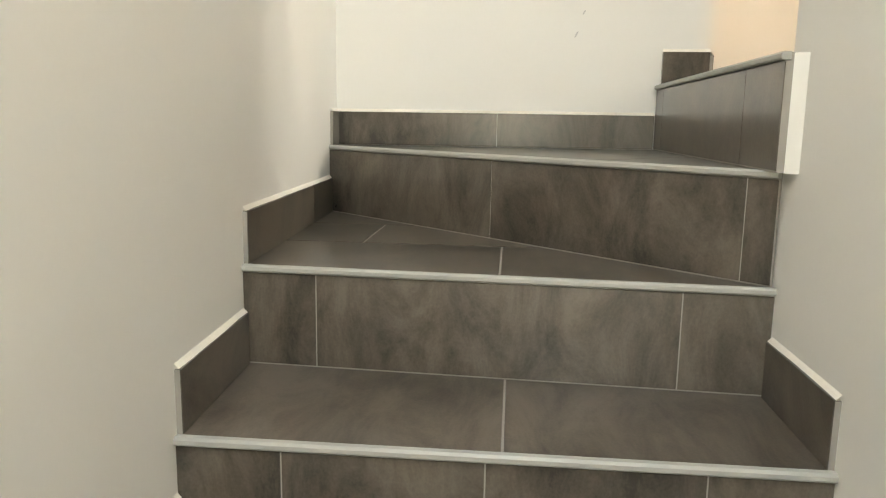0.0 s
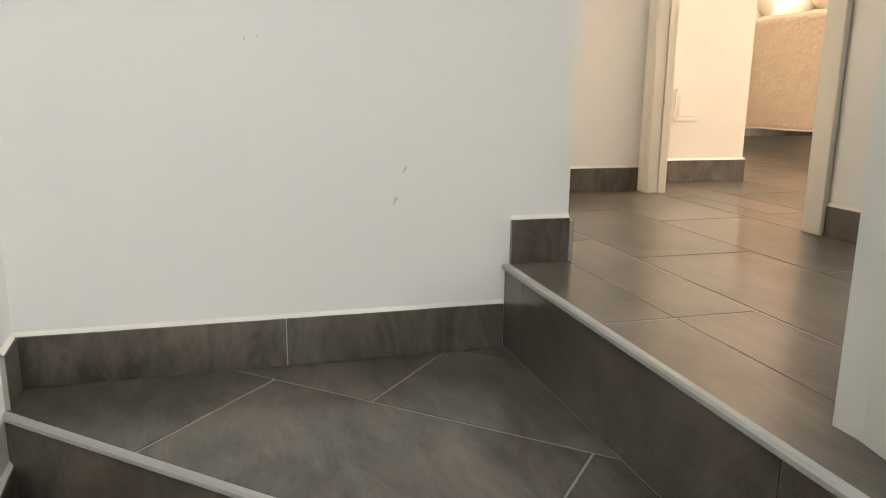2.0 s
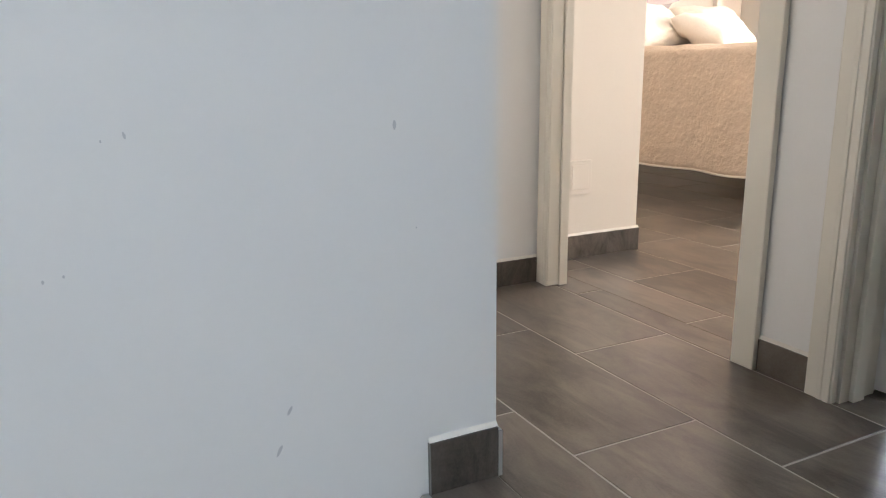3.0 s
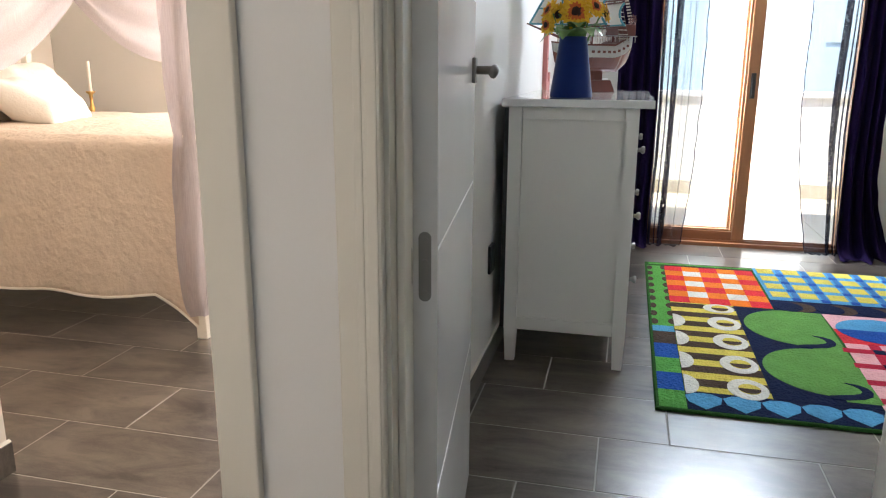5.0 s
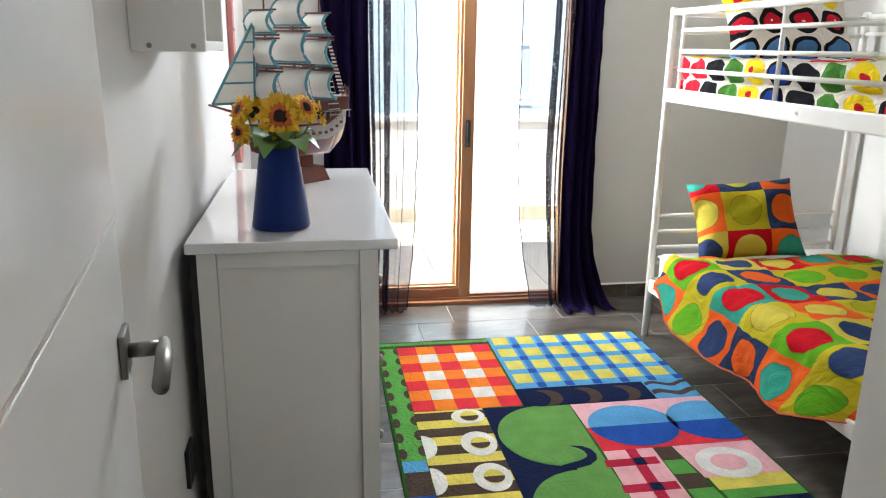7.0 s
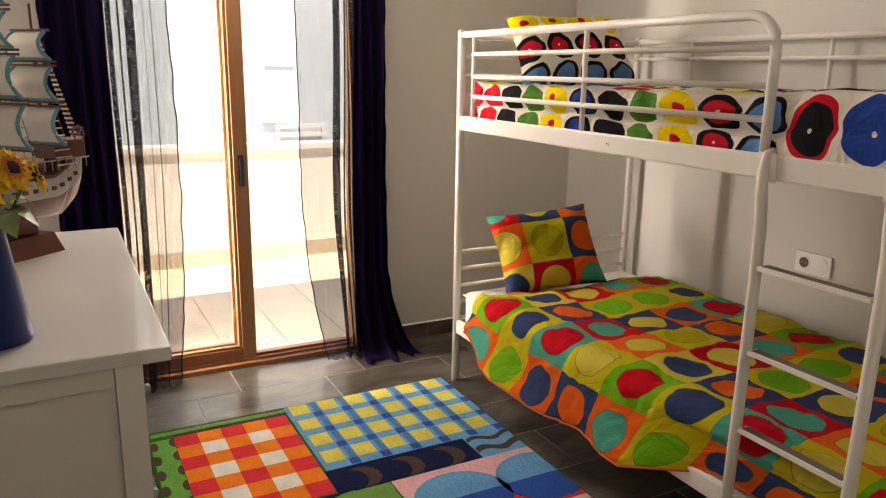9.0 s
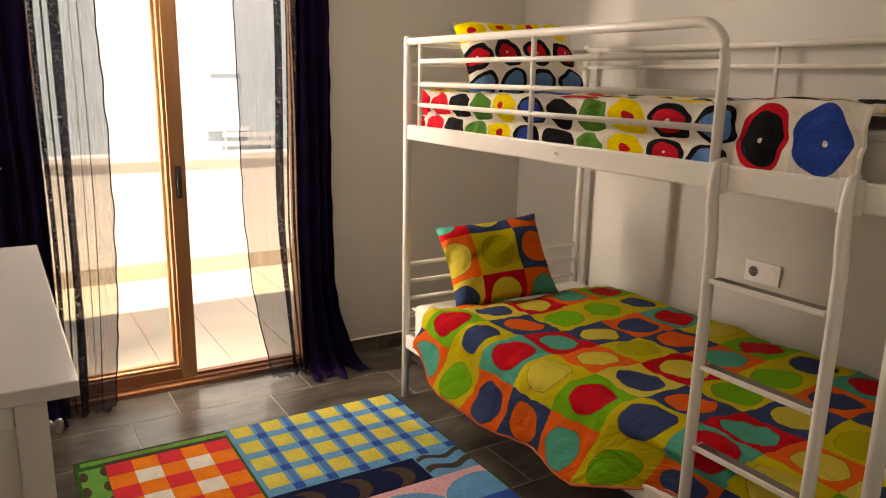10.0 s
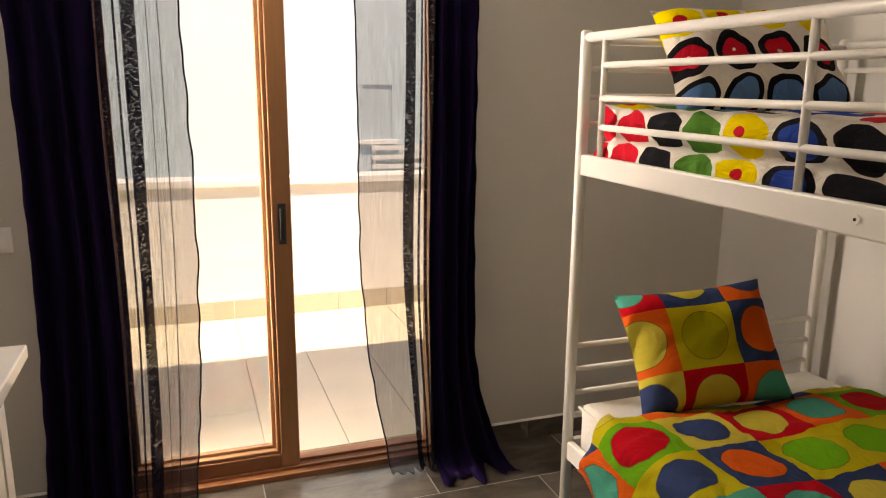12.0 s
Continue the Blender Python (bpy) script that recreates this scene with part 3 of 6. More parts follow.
riser((left_x(1.255), 1.255), (RIGHT_X, 1.255), -0.729, -0.545, [0.15, 0.43, 0.72])
y, z = 1.255, -0.545
for k in range(8):
    y -= 0.27
    z -= 0.184
    riser((left_x(y), y), (RIGHT_X, y), z - 0.184, z, [0.15 + 0.2 * (k % 2), 0.62])


# ---- baseboards: tile strips with a lip of plaster ----
def baseboard(a, b, z, h=0.08, cuts=(), depth=0.009, name="baseboard"):
    """From a to b with the room on its right hand."""
    a, b = Vector(a), Vector(b)
    d = (b - a).normalized()
    n = Vector((d.y, -d.x))
    root = thing(name, (a.x, a.y, z), "grey-brown tile baseboard strip", "baseboard", kind="structure")
    stops = [0.0] + list(cuts) + [(b - a).length]
    for s, e in zip(stops, stops[1:]):
        p = [a + d * (s + 0.001), a + d * (e - 0.001), a + d * (e - 0.001) + n * depth, a + d * (s + 0.001) + n * depth]
        bm = bmesh.new()
        prism(bm, [tuple(q) for q in p], z + 0.001, z + h, 0.0008)
        part("skirting_tile", bm, TILE, root)
    bm = bmesh.new()
    prism(bm, [tuple(q) for q in (a, b, b + n * (depth - 0.0014), a + n * (depth - 0.0014))], z + 0.0004, z + h - 0.001)
    part("grout_joint", bm, GROUT, root, "pale grout joint")
    bm = bmesh.new()
    m = max(2, int((b - a).length / 0.05))
    lo, hi = [], []
    for i in range(m + 1):
        q = a + (b - a) * (i / m)
        w = depth * (0.75 + 0.3 * noise.noise((q.x * 14, q.y * 14, z)))
        lo.append((bm.verts.new((*(q + n * w), z + h + 0.0005)), bm.verts.new((*q, z + h + 0.0005))))
        hi.append((bm.verts.new((*(q + n * (w * 0.45)), z + h + 0.005)), bm.verts.new((*q, z + h + 0.008))))
    for i in range(m):
        bm.faces.new((lo[i][0], lo[i + 1][0], hi[i + 1][0], hi[i][0]))
        bm.faces.new((hi[i][0], hi[i + 1][0], hi[i + 1][1], hi[i][1]))
        bm.faces.new((lo[i][1], lo[i + 1][1], lo[i + 1][0], lo[i][0]))
    part("plaster_lip", bm, PLASTER, root, "rough off-white plaster lip")
    return root


def along(y0, y1, s=0.0):
    return (left_x(y0) + s, y0), (left_x(y1) + s, y1)


def runs(length, step=0.6, first=0.3):
    out, u = [], first
    while u < length - 0.03:
        out.append(u)
        u += step
    return out


H = 0.095
baseboard((left_x(WALL_Y), WALL_Y), (EDGE_X - 0.010, WALL_Y), -0.178, H, [0.47])
baseboard(*along(2.385, WALL_Y - 0.01), -0.178, H)
baseboard(*along(1.575, 2.374), -0.364, H, [0.55])
baseboard(*along(1.255, 1.565), -0.545, H)
baseboard((RIGHT_X, 1.514), (RIGHT_X, 1.255), -0.545, H)
y, z = 1.255, -0.545
for k in range(8):
    y -= 0.27
    z -= 0.184
    baseboard(*along(y, y + 0.26), z, H)
    baseboard((RIGHT_X, y + 0.26), (RIGHT_X, y), z, H)
baseboard((EDGE_X + 0.002, WALL_Y), (0.815, WALL_Y), 0, 0.092)
baseboard((0.815, WALL_Y - 0.009), (0.815, 3.45), 0, 0.085, runs(0.96))
baseboard((0.84, 3.45), (1.555, 3.45), 0, 0.082, [0.2])
baseboard((1.575, 2.595), (1.575, 2.462), 0, 0.075)
baseboard((1.575, 1.565), (1.575, 1.63), 0, 0.08)
baseboard((1.56, 1.62), (0.81, 1.62), 0, 0.08, runs(0.75))
baseboard((1.602, 3.63), (2.114, 3.63), 0, 0.085)
baseboard((2.105, 3.631), (2.105, 6.15), 0, 0.085, runs(2.5))
baseboard((2.115, 6.15), (WX, 6.15), 0, 0.085, runs(3.2))
baseboard((WX, 6.14), (WX, O2[1] + 0.02), 0, 0.085, runs(1.8))
baseboard((1.69, NORTH), (WX, NORTH), 0, 0.08, runs(3.6, 0.6, 0.4))
baseboard((WX, NORTH - 0.01), (WX, O1[1] + 0.02), 0, 0.08)
baseboard((WX, O1[0] - 0.02), (WX, SOUTH + 0.01), 0, 0.08, [0.35, 0.95])
baseboard((WX, SOUTH), (2.16, SOUTH), 0, 0.08, runs(3.1))
baseboard((2.15, SOUTH + 0.01), (2.15, 1.57), 0, 0.08, runs(2.0))
baseboard((2.159, 1.57), (1.69, 1.57), 0, 0.08)


# ---- door frames ----
def door_frame(name, y0, y1, label, thin=False):
    root = thing(name, (1.575, (y0 + y1) / 2, 0), label, "door frame", kind="structure")
    for yy, s in ((y0, -1), (y1, 1)):
        slim = thin and s > 0
        far = 1.6015 if slim else 1.682
        part("jamb", boxes((1.573, far, min(yy, yy + s * 0.019), max(yy, yy + s * 0.019), 0, DTOP)), DOORWHITE, root)
        if not slim:
            part("door_stop", boxes((1.600, 1.635, min(yy, yy - s * 0.012), max(yy, yy - s * 0.012), 0, DTOP - 0.013), bevel=0.002), DOORWHITE, root)
        for x0, x1 in (((1.530, 1.572),) if slim else ((1.555, 1.572), (1.683, 1.699))):
            bm = boxes((x0, x1, min(yy + s * 0.006, yy + s * 0.070), max(yy + s * 0.006, yy + s * 0.070), 0, DTOP + 0.07), bevel=0.003)
            if x0 < 1.6 and s > 0:
                box(bm, x0 - 0.0025, x0 + 0.002, min(yy + s * 0.010, yy + s * 0.026), max(yy + s * 0.010, yy + s * 0.026), 0, DTOP + 0.03, bevel=0.002)
                box(bm, x0 - 0.0018, x0 + 0.002, min(yy + s * 0.030, yy + s * 0.042), max(yy + s * 0.030, yy + s * 0.042), 0, DTOP + 0.045, bevel=0.002)
            part("casing", bm, DOORWHITE, root)
    part("head_jamb", boxes((1.573, 1.682, y0, y1, DTOP, DTOP + 0.019)), DOORWHITE, root)
    part("head_casing", boxes((1.555, 1.572, y0 - 0.07, y1 + 0.07, DTOP + 0.071, DTOP + 0.14), bevel=0.003), DOORWHITE, root)
    return root


frame_a = door_frame("door_frame_1", *D1, "cream lacquered door frame with moulded casing")
frame_b = door_frame("door_frame_2", *D2, "cream lacquered door frame with moulded casing and strike plate", True)
part("strike_plate", boxes((1.580, 1.597, D2[1] - 0.0015, D2[1] - 0.0002, 0.985, 1.04), bevel=0.001), STEEL, frame_b, "steel strike plate")


def door_leaf():
    root = thing("door", (1.683, 2.375, 0), "white glossy door with aluminium inlay strips standing open", "door")
    root.matrix_basis = pose(1.683, 2.391, 0, 0, 0, 7.2)
    keep = root.matrix_basis.copy()
    root.matrix_basis = Matrix.Identity(4)
    w, t0, t1 = 0.70, -0.037, 0.0
    grooves = [0.385, 0.79, 1.20, 1.61]
    bm = bmesh.new()
    zs = [0.008] + grooves + [2.04]
    for a, b in zip(zs, zs[1:]):
        box(bm, 0, w, t0, t1, a + 0.003, b - 0.003, bevel=0.0012)
    box(bm, 0.002, w - 0.002, t0 + 0.002, t1 - 0.002, 0.012, 2.036)
    box(bm, -0.0006, 0.0030, t0 - 0.0004, t1 + 0.0004, 0.009, 2.039)
    part("leaf", bm, LEAFWHITE, root)
    for g in grooves:
        part("inlay_strip", boxes((0.0035, w - 0.001, t0 + 0.0006, t1 - 0.0006, g - 0.0028, g + 0.0028)), ALU, root, "thin aluminium inlay strip")
    part("lock_plate", boxes((w - 0.0005, w + 0.001, t0 + 0.008, t1 - 0.008, 0.93, 1.13)), STEEL, root, "steel lock plate")
    for z0 in (0.225, 0.71, 1.265, 1.80):
        bm = bmesh.new()
        prof = []
        for k in range(25):
            an = k / 24 * math.pi
            prof.append((math.cos(an) * 0.0095, math.sin(an) * 0.0095))
        pts = [(-0.0225 + 0.004 + u, z0 + 0.099 + v) for u, v in prof] + [(-0.0225 + 0.004 - u, z0 + 0.011 - v) for u, v in prof]
        f0 = [bm.verts.new((-0.0015, yy, zz)) for yy, zz in pts]
        f1 = [bm.verts.new((0.0005, yy, zz)) for yy, zz in pts]
        bm.faces.new(f0)
        bm.faces.new(f1[::-1])
        for i in range(len(pts)):
            j = (i + 1) % len(pts)
            bm.faces.new((f0[i], f1[i], f1[j], f0[j]))
        hinge = part("hinge", bm, STEEL, root, "grey steel hinge plate")
        for dz in (0.014, 0.062, 0.096):
            bm = bmesh.new()
            tube(bm, [(-0.0015, -0.0185, z0 + dz), (-0.0028, -0.0185, z0 + dz)], 0.0052, 12)
            part("screw", bm, STEEL, hinge, "screw head")
        bm = bmesh.new()
        tube(bm, [(-0.007, 0.006, z0 + 0.03), (-0.007, 0.006, z0 + 0.085)], 0.0065, 12)
        part("knuckle", bm, STEEL, hinge)
    for side in (-1, 1):
        yb = t0 if side < 0 else t1
        bm = boxes((0.615, 0.665, min(yb, yb + side * 0.008), max(yb, yb + side * 0.008), 1.02, 1.075), bevel=0.002)
        rose = part("rose", bm, STEEL, root, "square satin steel rose")
        bm = bmesh.new()
        tube(bm, [(0.64, yb + side * 0.006, 1.048), (0.64, yb + side * 0.045, 1.048)], 0.0095, 12)
        tube(bm, [(0.65, yb + side * 0.047, 1.048), (0.60, yb + side * 0.050, 1.048), (0.54, yb + side * 0.050, 1.043)], [0.011, 0.0125, 0.012], 12, 0.8)
        part("lever", bm, STEEL, rose, "satin steel lever handle", smooth=True)
    root.matrix_basis = keep
    return root


door_leaf()


# ---- balcony door ----
def balcony_door():
    root = thing("balcony_door", (5.40, 1.43, 0), "varnished pine sliding balcony door, one leaf slid open", "balcony door", kind="structure")
    y0, y1 = O1
    part("frame_side", boxes((5.33, 5.46, y0 + 0.001, y0 + 0.045, 0, OTOP - 0.001), bevel=0.003), WOOD, root)
    part("frame_side", boxes((5.33, 5.46, y1 - 0.045, y1 - 0.001, 0, OTOP - 0.001), bevel=0.003), WOOD, root)
    part("frame_head", boxes((5.33, 5.46, y0 + 0.046, y1 - 0.046, OTOP - 0.05, OTOP - 0.001), bevel=0.003), WOODSILL, root)
    part("threshold", boxes((5.315, 5.47, y0 + 0.046, y1 - 0.046, -0.02, 0.022), (5.345, 5.352, y0 + 0.046, y1 - 0.046, 0.022, 0.034), (5.40, 5.407, y0 + 0.046, y1 - 0.046, 0.022, 0.034), bevel=0.002), WOODSILL, root, "varnished wooden threshold with two rails")
    for dx, ya, yb, tint in ((0.0, 1.363, 2.01, 1), (0.052, 1.375, 2.00, 0)):
        x0, x1 = 5.352 + dx, 5.398 + dx
        leaf = part("sliding_leaf", boxes((x0, x1, ya, ya + 0.068, 0.035, 2.065), bevel=0.004), WOOD, root)
        part("stile", boxes((x0, x1, yb - 0.068, yb, 0.035, 2.065), bevel=0.004), WOOD, leaf)
        part("bottom_rail", boxes((x0 + 0.001, x1 - 0.001, ya + 0.069, yb - 0.069, 0.035, 0.088), bevel=0.003), WOODSILL, leaf)
        part("top_rail", boxes((x0 + 0.001, x1 - 0.001, ya + 0.069, yb - 0.069, 2.0, 2.064), bevel=0.003), WOODSILL, leaf)
        bead = boxes((x0 + 0.008, x1 - 0.012, ya + 0.069, ya + 0.082, 0.09, 2.0), (x0 + 0.008, x1 - 0.012, yb - 0.082, yb - 0.069, 0.09, 2.0), (x0 + 0.008, x1 - 0.012, ya + 0.083, yb - 0.083, 0.089, 0.101), bevel=0.002)
        part("glazing_bead", bead, WOOD, leaf)
        pane = part("pane", boxes((x0 + 0.018, x0 + 0.023, ya + 0.070, yb - 0.070, 0.09, 2.0)), GLASS, leaf, "clear glass pane")
        pane.visible_shadow = False
        if tint:
            bm = boxes((x0 - 0.004, x0 - 0.0005, 1.383, 1.411, 0.885, 1.03), bevel=0.0018)
            box(bm, x0 - 0.009, x0 - 0.003, 1.390, 1.404, 0.90, 1.015, bevel=0.003)
            part("pull_handle", bm, DARK, leaf, "dark recessed pull handle")


balcony_door()


def window_two():
    root = thing("window_2", (5.45, 3.55, 0), "varnished pine glazed balcony door in the second bedroom", "window", kind="structure")
    y0, y1 = O2
    part("frame_side", boxes((5.40, 5.46, y0, y0 + 0.06, 0, OTOP)), WOOD, root)
    part("frame_side", boxes((5.40, 5.46, y1 - 0.06, y1, 0, OTOP)), WOOD, root)
    part("frame_head", boxes((5.40, 5.46, y0 + 0.061, y1 - 0.061, OTOP - 0.06, OTOP)), WOODSILL, root)
    part("threshold", boxes((5.40, 5.46, y0 + 0.061, y1 - 0.061, -0.02, 0.06)), WOODSILL, root)


window_two()


# ---- terrace ----
FLOOR_T = -0.02
solid("terrace_slab", boxes((WO + 0.001, 7.60, -4.0, 8.0, -0.30, FLOOR_T - 0.006)), MORTAR, "pale mortar terrace slab", "terrace", kind="structure")
terrace = thing("terrace_floor", (6.5, 1.4, FLOOR_T), "sunlit beige tiled terrace floor", "terrace floor", kind="structure")
tt = bmesh.new()
prism(tt, [(0.002, 0.002), (0.328, 0.002), (0.328, 0.328), (0.002, 0.328)], -0.005, 0, 0.001)
tme = finish("terrace_tile", tt, TERRA)
for i in range(6):
    for j in range(24):
        ob = new("terrace_tile", tme)
        ob.parent = terrace
        ob.matrix_parent_inverse = terrace.matrix_basis.inverted()
        ob.matrix_basis = pose(WO + 0.002 + i * 0.318, -2.5 + j * 0.33, FLOOR_T)
wall_t = thing("parapet", (7.5, 1.4, FLOOR_T), "white rendered terrace parapet with beige tile skirting", "parapet", kind="structure")
part("parapet_wall", boxes((7.44, 7.60, -4.0, 8.0, FLOOR_T - 0.005, 0.82)), RENDERW, wall_t)
part("coping", boxes((7.41, 7.63, -4.0, 8.0, 0.821, 0.866), bevel=0.004), RENDERW, wall_t)
for j in range(24):
    part("skirting_tile", boxes((7.430, 7.4395, -2.5 + j * 0.33, -2.5 + j * 0.33 + 0.327, FLOOR_T + 0.001, 0.10), bevel=0.001), TERRASKIRT, wall_t)


def neighbour_house():
    x, y0, y1, base, top = 13.0, -9.0, 13.0, -3.0, 6.4
    root = thing("house", (x, 2.0, base), "pale blue-white rendered neighbouring house beyond the terrace", "house")
    wy0, wy1, wz0, wz1 = -1.12, -0.69, 0.68, 1.44
    part("wall", boxes((x, x + 0.3, y0, wy0, base, top), (x, x + 0.3, wy1, y1, base, top), (x, x + 0.3, wy0, wy1, base, wz0), (x, x + 0.3, wy0, wy1, wz1, top)), PALERENDER, root)
    part("side_wall", boxes((x + 0.301, x + 8, y0, y0 + 0.3, base, top)), PALERENDER, root)
    part("side_wall", boxes((x + 0.301, x + 8, y1 - 0.3, y1, base, top)), PALERENDER, root)
    part("roof", boxes((x - 0.15, x + 8, y0 - 0.15, y1 + 0.15, top + 0.001, top + 0.25)), PALERENDER, root, "flat roof edge")
    win = part("window", boxes((x + 0.025, x + 0.06, wy0, wy1, wz0, wz1)), SHUTTER, root, "closed pale grey roller shutter")
    part("sill", boxes((x - 0.06, x - 0.001, wy0 - 0.08, wy1 + 0.08, wz0 - 0.06, wz0 - 0.001), bevel=0.004), RENDERW, win)
    for k in range(3):
        part("balcony_rail", boxes((x - 0.10, x - 0.06, -1.60, -0.80, 0.28 + k * 0.13, 0.34 + k * 0.13)), RENDERW, root, "white horizontal rail")
    for yy in (-1.56, -0.87):
        part("rail_bracket", boxes((x - 0.0595, x - 0.001, yy, yy + 0.03, 0.27, 0.61)), RENDERW, root)


neighbour_house()


# ---- rug ----
RX, RW, RL, RWD = 2.915, 1.95, 1.875, 1.325


def rug():
    root = thing("rug", (RX + RL / 2, RW - RWD / 2, 0), "colourful patchwork pile rug with checks, rings and big green leaves", "rug")
    at = lambda a, w: (RX + a, RW - w)

    def patch(polys, colour, lift, name):
        for q in polys:
            bm = bmesh.new()
            prism(bm, [at(*p) for p in q], 0.002, 0.0115 + lift * 0.0011, 0.0006)
            part(name, bm, RUG[colour], root)

    def rect(a0, a1, w0, w1):
        return [(a0, w0), (a1, w0), (a1, w1), (a0, w1)]

    def oval(a, w, ra, rw, n=28, s=0.0, e=2 * math.pi):
        return [(a + ra * math.sin(s + (e - s) * k / n), w + rw * math.cos(s + (e - s) * k / n)) for k in range(n if e - s > 6 else n + 1)]

    bm = bmesh.new()
    prism(bm, [at(*p) for p in rect(0, RL, 0, RWD)], 0.001, 0.0105, 0.003)
    part("backing", bm, RUG["darkgreen"], root, "dark green bound edge")
    # far edge stripes and dotted side border
    patch([rect(1.80, RL - 0.008, 0.10, 0.555)], "brown", 0, "edge_panel")
    patch([rect(1.825, RL - 0.022, 0.02, 0.555)], "green", 1, "green_stripe")
    patch([rect(0.80, 1.795, 0.012, 0.098)], "green", 0, "dotted_border")
    dots = []
    for k in range(9):
        a = 0.85 + k * 0.112
        dots += [oval(a, 0.022, 0.036, 0.016, 14), oval(a + 0.012, 0.096, 0.036, 0.018, 14)]
    patch([[(a, min(max(w, 0.012), 0.099)) for a, w in d] for d in dots], "brown", 1, "dot")
    for a0, a1, c in ((0.73, 0.80, "sky"), (0.59, 0.73, "brown"), (0.44, 0.59, "blue"), (0.30, 0.44, "green"), (0.15, 0.30, "blue"), (0.012, 0.15, "green")):
        patch([rect(a0, a1, 0.012, 0.098)], c, 0, "border_block")
    # red and orange check
    ca, cw, na, nw = 1.155, 0.10, 7, 5
    da, dw = (1.80 - ca) / na, (0.545 - cw) / nw
    cells = {"red": [], "orange": [], "white": []}
    for i in range(na):
        for j in range(nw):
            k = (i % 2, j % 2)
            cells["red" if k == (0, 0) else "white" if k == (1, 1) else "orange"].append(rect(ca + i * da, ca + (i + 1) * da, cw + j * dw, cw + (j + 1) * dw))
    for c, q in cells.items():
        patch(q, c, 0, "check_square")
    # yellow squares on blue
    patch([rect(1.30, RL - 0.008, 0.556, 1.315)], "sky", 0, "plaid_ground")
    da, dw = 0.565 / 4, 0.75 / 6
    ye, bl = [], []
    for i in range(4):
        for j in range(6):
            a, w = 1.305 + i * da, 0.562 + j * dw
            ye.append(rect(a + 0.045, a + da - 0.006, w + 0.012, w + dw - 0.034))
            bl.append(rect(a + 0.0, a + 0.042, w + dw - 0.030, w + dw + 0.008))
    patch(ye, "yellow", 1, "yellow_square")
    patch(bl, "blue", 1, "blue_crossing")
    patch([rect(1.30, RL - 0.01, 0.562 + j * dw - 0.02, 0.562 + j * dw + 0.006) for j in range(1, 6)], "mid", 0.5, "blue_band")
    # navy and brown scallops
    patch([rect(1.135, 1.298, 0.547, 1.115)], "navy", 0, "scallop_ground")
    patch([oval(1.205, 0.66 + 0.17 * k, 0.07, 0.07, 22) for k in range(3)], "brown", 1, "brown_scallop")
    patch([oval(1.20, 0.615 + 0.17 * k, 0.068, 0.06, 22) for k in range(3)], "navy", 2, "navy_scallop")
    patch([rect(1.135, 1.298, 1.117, 1.315)], "sky", 0, "wave_ground")
    wave = lambda c, h: [(c + 0.016 * math.sin(k * 0.9), 1.12 + k * 0.0214) for k in range(10)] + [(c + h + 0.016 * math.sin(k * 0.9), 1.12 + k * 0.0214) for k in range(9, -1, -1)]
    patch([wave(1.255, 0.025), wave(1.17, 0.035)], "brown", 1, "wave_stripe")
    # ring panel
    patch([rect(0.155, 1.152, 0.10, 0.375)], "yellow", 0, "ring_ground")
    patch([rect(0.20 + k * 0.125, 0.262 + k * 0.125, 0.10, 0.375) for k in range(8)], "brown", 1, "brown_bar")
    rings = [0.21, 0.43, 0.665, 0.885, 1.09]
    patch([oval(a, 0.305, 0.085 if a < 1.08 else 0.06, 0.066, 30) for a in rings], "white", 2, "white_ring")
    patch([[(a + 0.08 * math.sin(t0), 0.101 + 0.048 * math.cos(t0)) for t0 in [math.pi * k / 16 - math.pi / 2 for k in range(17)]] for a in rings[:-1]], "white", 2, "half_ring")
    patch([oval(a, 0.31, 0.042, 0.036, 22) for a in rings], "yellow", 3, "ring_centre")
    patch([[(a + 0.042 * math.sin(t0) * 0.9, 0.31 + 0.036 * math.cos(t0)) for t0 in [-math.pi * k / 14 for k in range(15)]] for a in rings], "brown", 4, "ring_shadow")
    # navy field with two green leaves
    patch([[(0.155, 0.376), (1.152, 0.376), (1.13, 0.735), (0.155, 0.70)]], "navy", 0, "leaf_field")

    patch([[(0.19, 0.603), (1.132, 0.603), (1.132, 0.733), (0.19, 0.712)]], "leaf", 0.5, "leaf_background")
    outer = [(0.672, 0.56), (0.675, 0.61), (0.69, 0.66), (0.72, 0.695), (0.754, 0.705), (0.79, 0.697), (0.812, 0.672), (0.822, 0.633)]
    inner = [(0.700, 0.56), (0.712, 0.60), (0.722, 0.635), (0.738, 0.662), (0.755, 0.672), (0.782, 0.668), (0.802, 0.655), (0.819, 0.632)]
    for shift in (0.0, -0.472):
        patch([[(0.915 + shift + 0.222 * math.sin(k * math.pi / 30), 0.605 - 0.216 * math.cos(k * math.pi / 30)) for k in range(-15, 16)]], "leaf", 1, "green_leaf")
        for k in range(7):
            quad = [outer[k], outer[k + 1], inner[k + 1], inner[k]]
            patch([[(a + shift, w) for a, w in quad]], "navy", 2, "leaf_hook")
    # circles, tartan, ring and diagonal band
    patch([rect(0.94, 1.133, 0.737, 1.315)], "pink", 0, "pink_panel")
    patch([rect(0.77, 0.939, 0.737, 1.315)], "red", 0, "red_panel")
    for w0 in (0.925, 1.25):
        up = [(0.94 + 0.155 * math.sin(math.pi * k / 20), min(w0 + 0.175 * math.cos(math.pi * k / 20), 1.313)) for k in range(21)]
        dn = [(0.939 - 0.155 * math.sin(math.pi * k / 20), min(w0 + 0.175 * math.cos(math.pi * k / 20), 1.313)) for k in range(21)]
